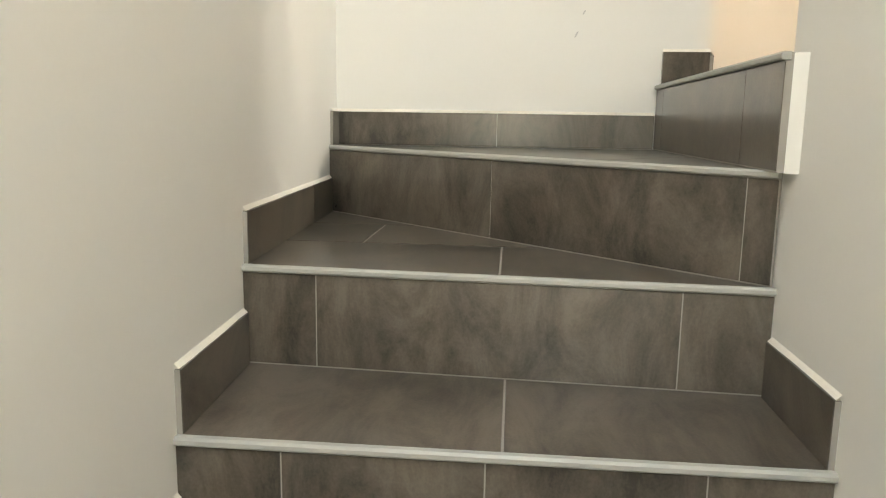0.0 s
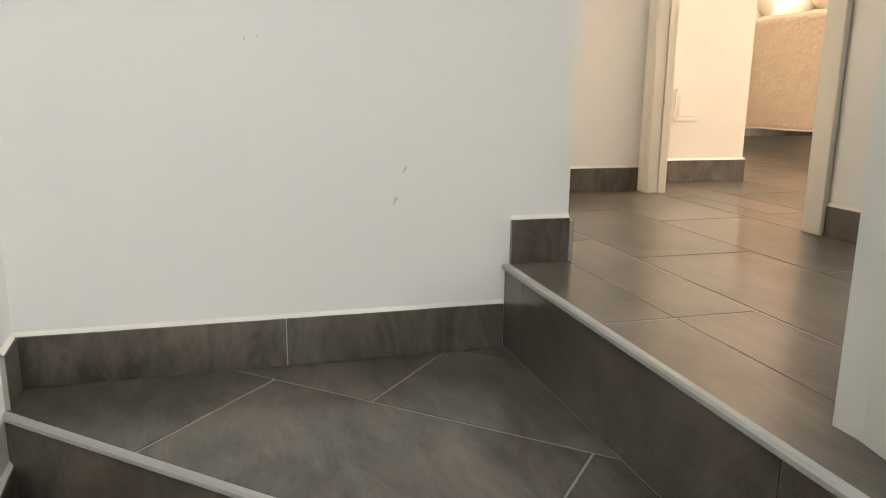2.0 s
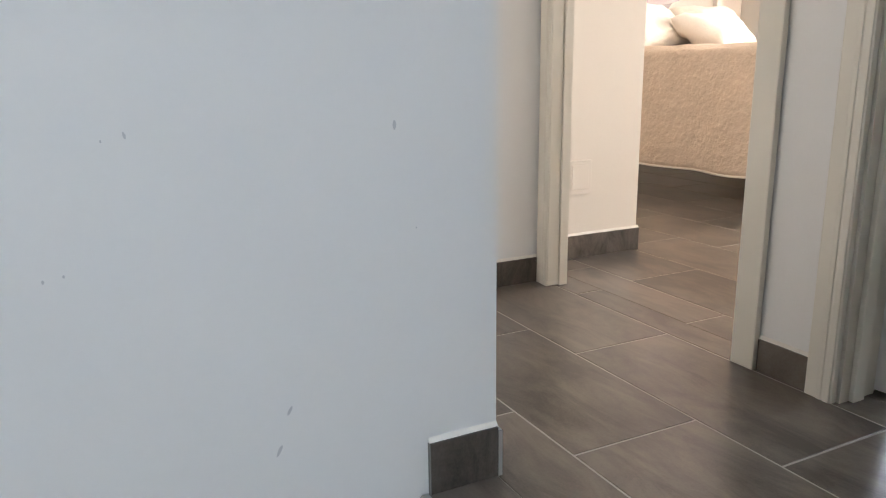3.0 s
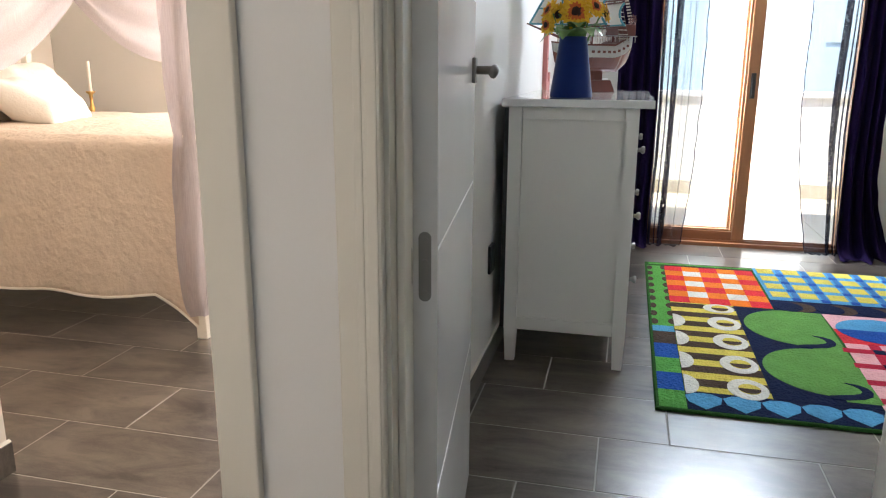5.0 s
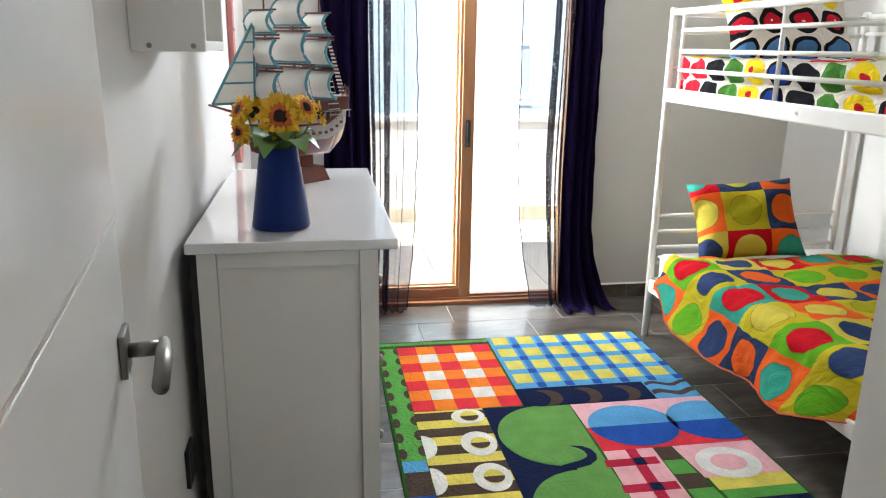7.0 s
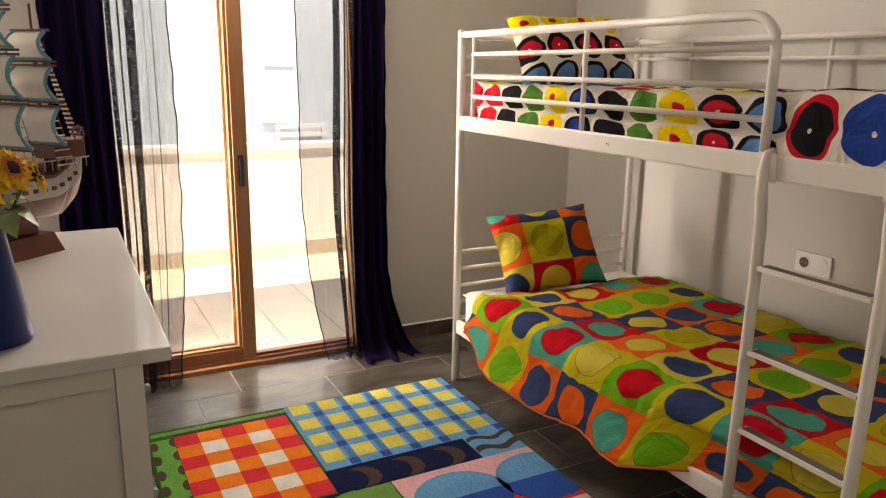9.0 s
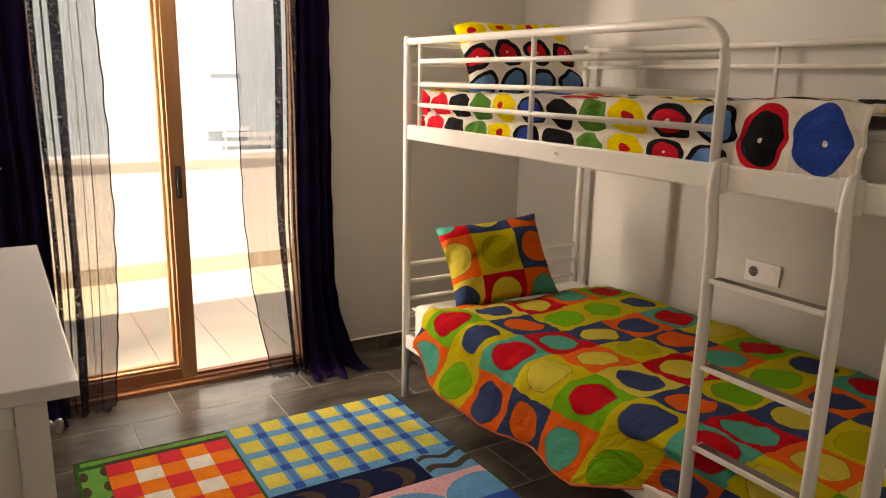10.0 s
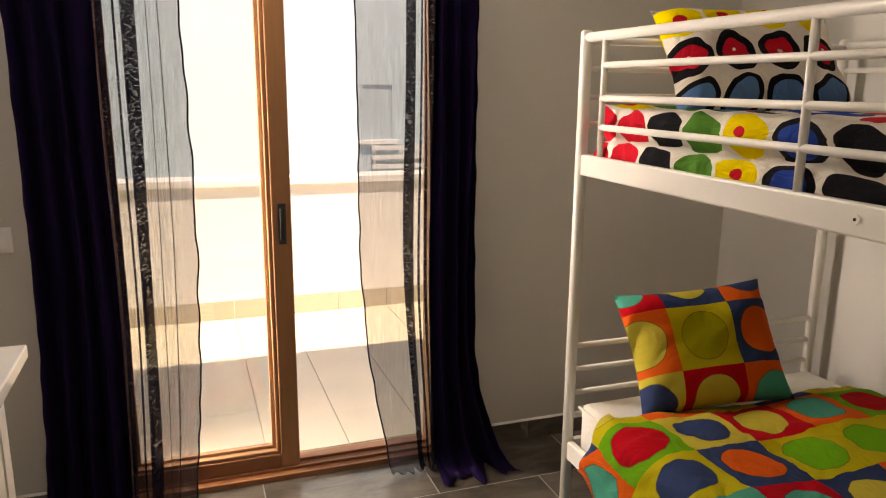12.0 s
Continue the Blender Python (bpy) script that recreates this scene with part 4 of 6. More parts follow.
        patch([up], "sky", 1, "half_disc")
        patch([dn], "blue", 1, "half_disc")
    patch([[(0.155, 0.702), (0.769, 0.737), (0.769, 0.925), (0.155, 0.905)]], "pink", 0, "tartan_ground")
    patch([[(0.20 + k * 0.155, 0.71), (0.245 + k * 0.155, 0.715), (0.245 + k * 0.155, 0.91), (0.20 + k * 0.155, 0.908)] for k in range(4)] + [[(0.155, 0.79), (0.769, 0.82), (0.769, 0.86), (0.155, 0.83)]], "crimson", 1, "tartan_bar")
    patch([[(0.20 + k * 0.155, 0.795 + k * 0.008), (0.245 + k * 0.155, 0.797 + k * 0.008), (0.245 + k * 0.155, 0.838 + k * 0.008), (0.20 + k * 0.155, 0.836 + k * 0.008)] for k in range(4)], "navy", 2, "tartan_knot")
    for k in range(7):
        a = 0.769 - k * 0.088
        patch([[(a, 0.926), (a - 0.087, 0.924), (a - 0.087, 1.0 + 0.008 * k), (a, 0.995 + 0.008 * k)]], ("brown", "green")[k % 2], 0, "diagonal_block")
    patch([[(0.769, 1.0), (0.769, 1.315), (0.56, 1.315), (0.56, 1.02)]], "pink", 0, "pink_panel")
    patch([rect(0.485, 0.559, 1.03, 1.315)], "yellow", 0, "yellow_strip")
    patch([rect(0.43, 0.484, 1.035, 1.315)], "green", 0, "green_strip")
    patch([rect(0.155, 0.429, 1.06, 1.315)], "navy", 0, "berry_ground")
    patch([oval(0.64, 1.15, 0.10, 0.115, 30)], "white", 1, "white_ring")
    patch([oval(0.64, 1.15, 0.052, 0.065, 26)], "pink", 2, "ring_centre")
    patch([oval(0.34 - 0.11 * (k // 3), 1.12 + 0.07 * (k % 3), 0.04, 0.028, 16) for k in range(6)], "red", 1, "berry")
    # near edge of pale blue scallops
    patch([rect(0.012, 0.154, 0.10, 1.315)], "navy", 0, "scallop_border")
    pts = []
    for k in range(10):
        w = 0.155 + k * 0.118
        pts.append([(0.02, w), (0.07, w - 0.05), (0.115, w - 0.058), (0.138, w - 0.03), (0.142, w), (0.138, w + 0.03), (0.115, w + 0.058), (0.07, w + 0.05)])
    patch(pts, "sky", 1, "blue_scallop")


rug()


# ---- dresser and what stands on it ----
def dresser():
    x0, x1, y0, y1 = 3.203, 4.265, 2.054, 2.487
    root = thing("dresser", ((x0 + x1) / 2, (y0 + y1) / 2, 0), "white three-drawer wooden dresser with panelled sides against the wall", "dresser")
    part("top", boxes((3.190, 4.278, 2.007, 2.511, 0.925, 0.952), bevel=0.003), FURNTOP, root, "glossy white dresser top")
    for a in (x0, x1 - 0.045):
        for b in (y0, y1 - 0.045):
            bm = bmesh.new()
            ins = 0.008
            dx = ins if a == x0 else -ins
            dy = ins if b == y0 else -ins
            lo = [bm.verts.new((xx, yy, 0.0)) for xx, yy in ((a + 0.006, b + 0.006), (a + 0.039, b + 0.006), (a + 0.039, b + 0.039), (a + 0.006, b + 0.039))]
            mi = [bm.verts.new((xx, yy, 0.13)) for xx, yy in ((a, b), (a + 0.045, b), (a + 0.045, b + 0.045), (a, b + 0.045))]
            hi = [bm.verts.new((v.co.x, v.co.y, 0.924)) for v in mi]
            for s, e in ((lo, mi), (mi, hi)):
                for k in range(4):
                    bm.faces.new((s[k], s[(k + 1) % 4], e[(k + 1) % 4], e[k]))
            bm.faces.new(lo[::-1])
            bm.faces.new(hi)
            part("leg", bm, FURN, root)
    for a, b in ((x0 + 0.004, x0 + 0.022), (x1 - 0.022, x1 - 0.004)):
        part("side_panel", boxes((a + 0.010 if a < 3.5 else a, b if a < 3.5 else b - 0.010, y0 + 0.046, y1 - 0.046, 0.17, 0.885)), FURN, root)
        part("side_rail", boxes((a, b, y0 + 0.046, y1 - 0.046, 0.125, 0.172), bevel=0.002), FURN, root)
        part("side_rail", boxes((a, b, y0 + 0.046, y1 - 0.046, 0.883, 0.924), bevel=0.002), FURN, root)
    # Dark board imitates the shadow between dresser and wall
    part("back_shade_panel", boxes((x0 + 0.003, x1 - 0.003, y1 + 0.001, y1 + 0.016, 0.13, 0.92)), DARK, root, "dark back panel standing in for the shadow gap at the wall")
    part("bottom_panel", boxes((x0 + 0.046, x1 - 0.046, y0 + 0.02, y1 - 0.016, 0.127, 0.142)), FURN, root)
    for zz in (0.125, 0.370, 0.615, 0.885):
        part("front_rail", boxes((x0 + 0.046, x1 - 0.046, y0 + 0.004, y0 + 0.022, zz, zz + 0.038), bevel=0.001), FURN, root)
    for zz in (0.165, 0.410, 0.655):
        d = part("drawer", boxes((x0 + 0.050, x1 - 0.050, y0 + 0.002, y0 + 0.020, zz, zz + 0.202 + (0.026 if zz > 0.6 else 0)), bevel=0.002), FURN, root)
        for xx in (x0 + 0.25, x1 - 0.25):
            bm = bmesh.new()
            prof = [(0.002, 0.008), (-0.014, 0.007), (-0.018, 0.013), (-0.026, 0.015), (-0.031, 0.009)]
            tube(bm, [(xx, y0 + d0, zz + 0.11) for d0, r in prof], [r for d0, r in prof], 14)
            part("knob", bm, STEEL, d, "round metal knob", smooth=True)


dresser()
TOP = 0.9525


def vase_and_flowers():
    c = (3.352, 2.292, TOP)
    v = thing("vase", c, "tapered cobalt blue vase on the white dresser", "vase")
    bm = bmesh.new()
    lathe(bm, c, [(0.060, 0.0), (0.073, 0.001), (0.0745, 0.004), (0.047, 0.204), (0.0475, 0.206), (0.044, 0.206), (0.043, 0.19), (0.055, 0.03)], 40)
    part("body", bm, VASE, v, smooth=True)
    rnd = random.Random(5)
    fl = thing("sunflowers", (c[0], c[1], c[2] + 0.03), "bunch of artificial yellow sunflowers in a blue vase", "flowers")
    heads = [(-0.045, -0.008, 0.285, 0.056, -0.9, -0.05, 0.15), (0.015, 0.085, 0.292, 0.042, -0.5, 0.7, 0.4), (-0.02, -0.066, 0.300, 0.042, -0.6, -0.6, 0.5), (0.05, -0.005, 0.305, 0.045, 0.5, 0.0, 0.8), (-0.02, 0.085, 0.245, 0.036, -0.7, 0.7, 0.0), (0.03, -0.10, 0.285, 0.036, 0.1, -0.9, 0.3), (0.06, 0.06, 0.285, 0.04, 0.6, 0.6, 0.5)]
    for hx, hy, hz, r, dx, dy, dz in heads:
        o = Vector(c) + Vector((hx, hy, hz))
        d = Vector((dx, dy, dz)).normalized()
        a = d.cross(Vector((0, 0, 1))).normalized()
        b = d.cross(a).normalized()
        bm = bmesh.new()
        inner = bmesh.new()
        for ring, (n, k0, lift) in enumerate(((15, 1.0, 0.0), (13, 0.82, 0.006))):
            for k in range(n):
                t0 = 2 * math.pi * (k + 0.5 * ring) / n + rnd.uniform(-0.08, 0.08)
                u = a * math.cos(t0) + b * math.sin(t0)
                s = d.cross(u)
                L = r * k0 * rnd.uniform(0.9, 1.1)
                w = r * 0.20
                curl = rnd.uniform(-0.12, 0.16)
                rows = []
                for f, ww in ((0.30, 0.55), (0.55, 1.0), (0.80, 0.85), (1.0, 0.12)):
                    ctr = o + u * (L * f) + d * (lift + 0.004 + curl * r * f * f)
                    rows.append((bm.verts.new(ctr - s * w * ww - d * 0.002), bm.verts.new(ctr + d * 0.002), bm.verts.new(ctr + s * w * ww - d * 0.002)))
                for p, q in zip(rows, rows[1:]):
                    bm.faces.new((p[0], p[1], q[1], q[0]))
                    bm.faces.new((p[1], p[2], q[2], q[1]))
                rows = []
                for f, ww in ((0.28, 0.5), (0.52, 0.5), (0.66, 0.05)):
                    ctr = o + u * (L * f) + d * (lift + 0.0075 + curl * r * f * f)
                    rows.append((inner.verts.new(ctr - s * w * ww), inner.verts.new(ctr + s * w * ww)))
                for p, q in zip(rows, rows[1:]):
                    inner.faces.new((p[0], p[1], q[1], q[0]))
        head = part("petals", bm, PETAL, fl, "yellow fabric petals")
        part("petal_base", inner, PETALIN, head, "orange petal bases")
        bm = bmesh.new()
        tube(bm, [o - d * 0.002, o + d * 0.012, o + d * 0.015], [r * 0.40, r * 0.38, r * 0.22], 18)
        part("seed_disc", bm, SEED, head, "dark brown flower centre", smooth=True)
        bm = bmesh.new()
        mid = Vector(c) + Vector((hx * 0.5, hy * 0.5, 0.20))
        tube(bm, [Vector(c) + Vector((hx * 0.12, hy * 0.12, 0.04)), mid, o - d * 0.012, o], 0.003, 8)
        part("stem", bm, GREEN, fl)
    for k in range(13):
        t0 = 2 * math.pi * k / 13 + rnd.uniform(-0.2, 0.2)
        u = Vector((math.cos(t0), math.sin(t0), rnd.uniform(0.0, 0.55))).normalized()
        s = u.cross(Vector((0, 0, 1))).normalized()
        base = Vector(c) + Vector((0.02 * math.cos(t0), 0.02 * math.sin(t0), 0.195))
        L = rnd.uniform(0.075, 0.115)
        bm = bmesh.new()
        rows = []
        for f, ww in ((0, 0.08), (0.25, 0.7), (0.5, 1.0), (0.75, 0.7), (1.0, 0.05)):
            ctr = base + u * L * f + Vector((0, 0, 0.035 * math.sin(f * 2.6) - 0.03 * f * f))
            w = L * 0.32 * ww
            rows.append((bm.verts.new(ctr - s * w + Vector((0, 0, 0.006 * ww))), bm.verts.new(ctr), bm.verts.new(ctr + s * w + Vector((0, 0, 0.006 * ww)))))
        for p, q in zip(rows, rows[1:]):
            bm.faces.new((p[0], p[1], q[1], q[0]))
            bm.faces.new((p[1], p[2], q[2], q[1]))
        part("leaf", bm, GREEN, fl, smooth=True)


vase_and_flowers()


def model_ship():
    """Built with its bow along +y at the origin, then set on the dresser."""
    root = thing("model_ship", (0, 0, 0), "wooden model sailing ship with teal-edged cream sails on a stand", "model ship")
    # stand
    bm = bmesh.new()
    lo = [bm.verts.new((x, y, 0)) for x, y in ((-0.05, -0.10), (0.05, -0.10), (0.05, 0.10), (-0.05, 0.10))]
    hi = [bm.verts.new((x, y, 0.05)) for x, y in ((-0.035, -0.085), (0.035, -0.085), (0.035, 0.085), (-0.035, 0.085))]
    for k in range(4):
        bm.faces.new((lo[k], lo[(k + 1) % 4], hi[(k + 1) % 4], hi[k]))
    bm.faces.new(lo[::-1])
    bm.faces.new(hi)
    stand = part("stand", bm, MAHOG, root, "reddish wooden plinth")
    part("cradle", boxes((-0.012, 0.012, -0.06, 0.06, 0.05, 0.10), bevel=0.003), MAHOG, stand)

    # hull: sections from stern to bow
    def hull_at(s, h):
        yy = -0.20 + 0.40 * s
        beam = 0.062 * (1 - (2 * abs(s - 0.42)) ** 2.6 * 0.8) * (0.92 if s < 0.2 else 1.0)
        beam *= max(0.05, 1 - max(0, s - 0.55) ** 1.6 * 2.6)
        deck = 0.20 + 0.055 * max(0, 0.28 - s) / 0.28 + 0.03 * max(0, s - 0.7)
        keel = 0.085 + 0.05 * max(0, s - 0.75) ** 1.2 * 4 + 0.05 * max(0, 0.12 - s) * 6
        z0 = keel + (deck - keel) * h
        wid = beam * (0.08 + 0.92 * min(1, h * 1.9) ** 0.6) * (1 - 0.12 * max(0, h - 0.6))
        return yy + 0.02 * (h - 0.5) * (1 if s > 0.6 else -0.9 if s < 0.2 else 0), wid, z0

    def band(h0, h1, name, material, label):
        bm = bmesh.new()
        n, mrow = 24, 5
        g = {}
        for side in (-1, 1):
            for i in range(n + 1):
                for j in range(mrow + 1):
                    yy, w, z0 = hull_at(i / n, h0 + (h1 - h0) * j / mrow)
                    g[side, i, j] = bm.verts.new((side * w, yy, z0))
            for i in range(n):
                for j in range(mrow):
                    bm.faces.new((g[side, i, j], g[side, i + 1, j], g[side, i + 1, j + 1], g[side, i, j + 1]))
        for i in range(n):
            for j in (0, mrow):
                bm.faces.new((g[-1, i, j], g[1, i, j], g[1, i + 1, j], g[-1, i + 1, j]))
        for i in (0, n):
            for j in range(mrow):
                bm.faces.new((g[-1, i, j], g[1, i, j], g[1, i, j + 1], g[-1, i, j + 1]))
        return part(name, bm, material, root, label, smooth=False)

    band(0.0, 0.52, "lower_hull", MAHOG, "dark red lower hull")
    band(0.525, 0.93, "upper_hull", SHIPWHITE, "pale grey upper hull")
    band(0.935, 1.0, "gunwale", MAHOG, "dark wooden rail")
    for side in (-1, 1):
        for k in range(11):
            yy, w, z0 = hull_at(0.1 + k * 0.07, 0.72)
            part("gun_port", boxes((side * (w + 0.001) - 0.003, side * (w + 0.001) + 0.003, yy - 0.006, yy + 0.006, z0 - 0.005, z0 + 0.005)), MAHOG, root)
    part("stern_cabin", boxes((-0.045, 0.045, -0.205, -0.11, 0.235, 0.285), bevel=0.004), MAHOG, root, "raised wooden stern cabin")
    bm = bmesh.new()
    for side in (-1, 1):
        for k in range(16):
            tube(bm, [(side * 0.048, -0.20 + k * 0.022, 0.21), (side * 0.048, -0.20 + k * 0.022, 0.235)], 0.0015, 5)
        tube(bm, [(side * 0.048, -0.21, 0.235), (side * 0.048, 0.14, 0.235)], 0.002, 5)
    part("railing", bm, SHIPWHITE, root, "pale ship railing")["kind"] = "stuff"
    bm = bmesh.new()
    for k in range(3):
        tube(bm, [(0.049, -0.02 + k * 0.05, 0.225), (0.056, -0.02 + k * 0.05, 0.225)], 0.006, 8)
    part("cannon", bm, MAHOG, root, "small dark cannons")["kind"] = "stuff"
    bm = bmesh.new()
    tube(bm, [(-0.066 + 0.018 * math.cos(q), -0.165 + 0.018 * math.sin(q) * 0, 0.30 + 0.018 * math.sin(q)) for q in [k * math.pi / 8 for k in range(17)]], 0.0025, 6)
    for k in range(8):
        q = k * math.pi / 4
        tube(bm, [(-0.066, -0.165, 0.30), (-0.066 + 0.025 * math.cos(q), -0.165, 0.30 + 0.025 * math.sin(q))], 0.0016, 5)
    part("ship_wheel", bm, MAHOG, root, "small dark ship's wheel")
    bm = bmesh.new()
    tube(bm, [(0, 0.17, 0.225), (0, 0.335, 0.275)], [0.006, 0.003], 8)
    part("bowsprit", bm, MAHOG, root)
    # masts, yards and sails
    masts = [(-0.115, 0.62, 0.085), (0.0, 0.70, 0.105), (0.115, 0.60, 0.085)]
    for my, mh, half in masts:
        bm = bmesh.new()
        tube(bm, [(0, my, 0.19), (0, my, mh)], [0.006, 0.003], 10)
        mast = part("mast", bm, MAHOG, root, "dark wooden mast")
        part("crow_nest", boxes((-0.016, 0.016, my - 0.016, my + 0.016, 0.44, 0.452), (-0.018, 0.018, my - 0.018, my + 0.018, 0.458, 0.462), bevel=0.002), MAHOG, mast)
        levels = [0.265, 0.375, 0.475, 0.56] if mh < 0.65 else [0.265, 0.385, 0.50, 0.60, 0.68]
        for lv, (a, b) in enumerate(zip(levels, levels[1:])):
            w0 = half * (1 - 0.13 * lv)
            w1 = half * (1 - 0.13 * (lv + 1))
            for zz, ww in ((a + 0.006, w0), (b - 0.004, w1)):
                bm = bmesh.new()
                tube(bm, [(-ww - 0.012, my + 0.006, zz), (ww + 0.012, my + 0.006, zz)], 0.0032, 7)
                part("yard", bm, MAHOG, mast)

            def sail_pt(u, v, a=a, b=b, w0=w0, w1=w1):
                ww = w0 + (w1 - w0) * v
                bulge = 0.040 * math.sin(math.pi * v) ** 0.8 * (1 - 0.35 * (2 * u - 1) ** 2)
                return (ww * (2 * u - 1), my + 0.008 + bulge, a + 0.010 + (b - a - 0.018) * v)

            bm = bmesh.new()
            sheet(bm, 10, 8, sail_pt)
            sail = part("sail", bm, CANVAS, mast, "cream canvas sail", smooth=True)
            sail.modifiers.new("thick", "SOLIDIFY").thickness = 0.0016
            bm = bmesh.new()
            for u in (0.02, 0.98):
                tube(bm, [sail_pt(u, k / 8) for k in range(9)], 0.0048, 6)
            tube(bm, [sail_pt(k / 8, 0.04) for k in range(9)], 0.004, 6)
            part("sail_edge", bm, TEAL, sail, "teal sail border")
    # jib sails
    for k, (y0, z0, y1, z1, y2, z2) in enumerate(((0.32, 0.275, 0.155, 0.52, 0.165, 0.275), (0.24, 0.255, 0.14, 0.42, 0.145, 0.26))):
        off = 0.004 + 0.012 * k
        bm = bmesh.new()
        vs = [bm.verts.new((off + dx, yy, zz)) for dx in (-0.001, 0.001) for yy, zz in ((y0, z0), (y1, z1), (y2, z2))]
        bm.faces.new(vs[:3])
        bm.faces.new(vs[3:][::-1])
        for i in range(3):
            j = (i + 1) % 3
            bm.faces.new((vs[i], vs[j], vs[3 + j], vs[3 + i]))
        jib = part("jib", bm, CANVAS, root, "triangular cream jib sail")
        bm = bmesh.new()
        P = [Vector((off, y0, z0)), Vector((off, y1, z1)), Vector((off, y2, z2))]
        for i in range(3):
            tube(bm, [P[i], P[(i + 1) % 3]], 0.0042, 6)
        for f in (0.25, 0.5, 0.75):
            tube(bm, [P[0].lerp(P[1], f), P[2].lerp(P[1], f)], 0.0034, 6)
        part("sail_edge", bm, TEAL, jib, "teal sail border")
    # shrouds with ratlines
    for side in (-1, 1):
        for my, mh, half in masts:
            bm = bmesh.new()
            for dy in (-0.03, 0.0, 0.03):
                tube(bm, [(side * 0.062, my + dy - 0.01, 0.205), (side * 0.006, my, mh - 0.14)], 0.0012, 4)
            part("shroud", bm, ROPE, root)["kind"] = "stuff"
            bm = bmesh.new()
            for k in range(1, 14):
                f = k / 15
                x = side * (0.062 + (0.006 - 0.062) * f)
                z0 = 0.205 + (mh - 0.345) * f
                tube(bm, [(x, my - 0.01 - 0.03 * (1 - f) + 0.01 * f, z0), (x, my - 0.01 + 0.03 * (1 - f) + 0.01 * f, z0)], 0.0018, 4)
            part("ratline", bm, ROPELIGHT, root, "pale rope rungs")["kind"] = "stuff"
    bm = bmesh.new()
    for k, wd in ((0, 0.010), (1, -0.010)):
        tube(bm, [(wd, -0.225, 0.26), (wd * 0.3, -0.125, 0.56)], 0.0015, 4)
    part("backstay", bm, ROPE, root)
    bm = bmesh.new()
    for k in range(1, 22):
        f = k / 24
        tube(bm, [(0.012 * (1 - f) + 0.003, -0.225 + 0.10 * f, 0.26 + 0.30 * f), (-0.012 * (1 - f) - 0.003, -0.225 + 0.10 * f, 0.26 + 0.30 * f)], 0.003, 5)
    part("stay_rung", bm, ROPELIGHT, root, "pale rope rungs")["kind"] = "stuff"
    root.matrix_basis = pose(4.0, 2.262, TOP, 0, 0, 42)
    return root


model_ship()


def wall_box():
    root = thing("wall_shelf", (3.15, 2.46, 1.39), "white box wall shelf with screw covers above the dresser", "wall shelf")
    part("side_panel", boxes((2.952, 2.970, 2.398, 2.534, 1.39, 1.64), bevel=0.002), FURN, root)
    part("side_panel", boxes((3.24, 3.258, 2.398, 2.534, 1.39, 1.64), bevel=0.002), FURN, root)
    part("bottom_panel", boxes((2.971, 3.239, 2.398, 2.534, 1.392, 1.410), bevel=0.001), FURN, root)
    part("top_panel", boxes((2.971, 3.239, 2.398, 2.534, 1.620, 1.638), bevel=0.001), FURN, root)
    for yy in (2.42, 2.50):
        bm = bmesh.new()
        tube(bm, [(2.953, yy, 1.401), (2.950, yy, 1.401)], 0.005, 12)
        part("screw", bm, STEEL, root, "small metal screw")


wall_box()


def pink_board():
    root = thing("wall_decoration", (4.70, 2.52, 0.95), "dusty pink wooden board with a scrolled foot on the wall", "wall decoration")
    bm = bmesh.new()
    pts = [(4.60, 1.75), (4.60, 1.02)] + [(4.69 - 0.09 * math.cos(k * math.pi / 14), 1.0 - 0.085 * math.sin(k * math.pi / 14)) for k in range(15)] + [(4.78, 1.03), (4.74, 1.03)] + [(4.70 + 0.04 * math.cos(k * math.pi / 8), 1.02 - 0.04 * math.sin(k * math.pi / 8)) for k in range(9)] + [(4.66, 1.75)]
    a = [bm.verts.new((x, 2.512, zz)) for x, zz in pts]
    b = [bm.verts.new((x, 2.534, zz)) for x, zz in pts]
    bm.faces.new(a)
    bm.faces.new(b[::-1])
    for i in range(len(pts)):
        j = (i + 1) % len(pts)
        bm.faces.new((a[i], b[i], b[j], a[j]))
    part("board", bm, PINK, root)
    for k in range(5):
        bm = bmesh.new()
        tube(bm, [(4.63, 2.5125, 1.10 + 0.12 * k), (4.63, 2.509, 1.10 + 0.12 * k)], 0.006, 10)
        part("peg", bm, MAHOG, root)


pink_board()


# ---- bunk bed ----
BX0, BX1, BF, BB = 2.69, 4.748, 0.575, -0.405


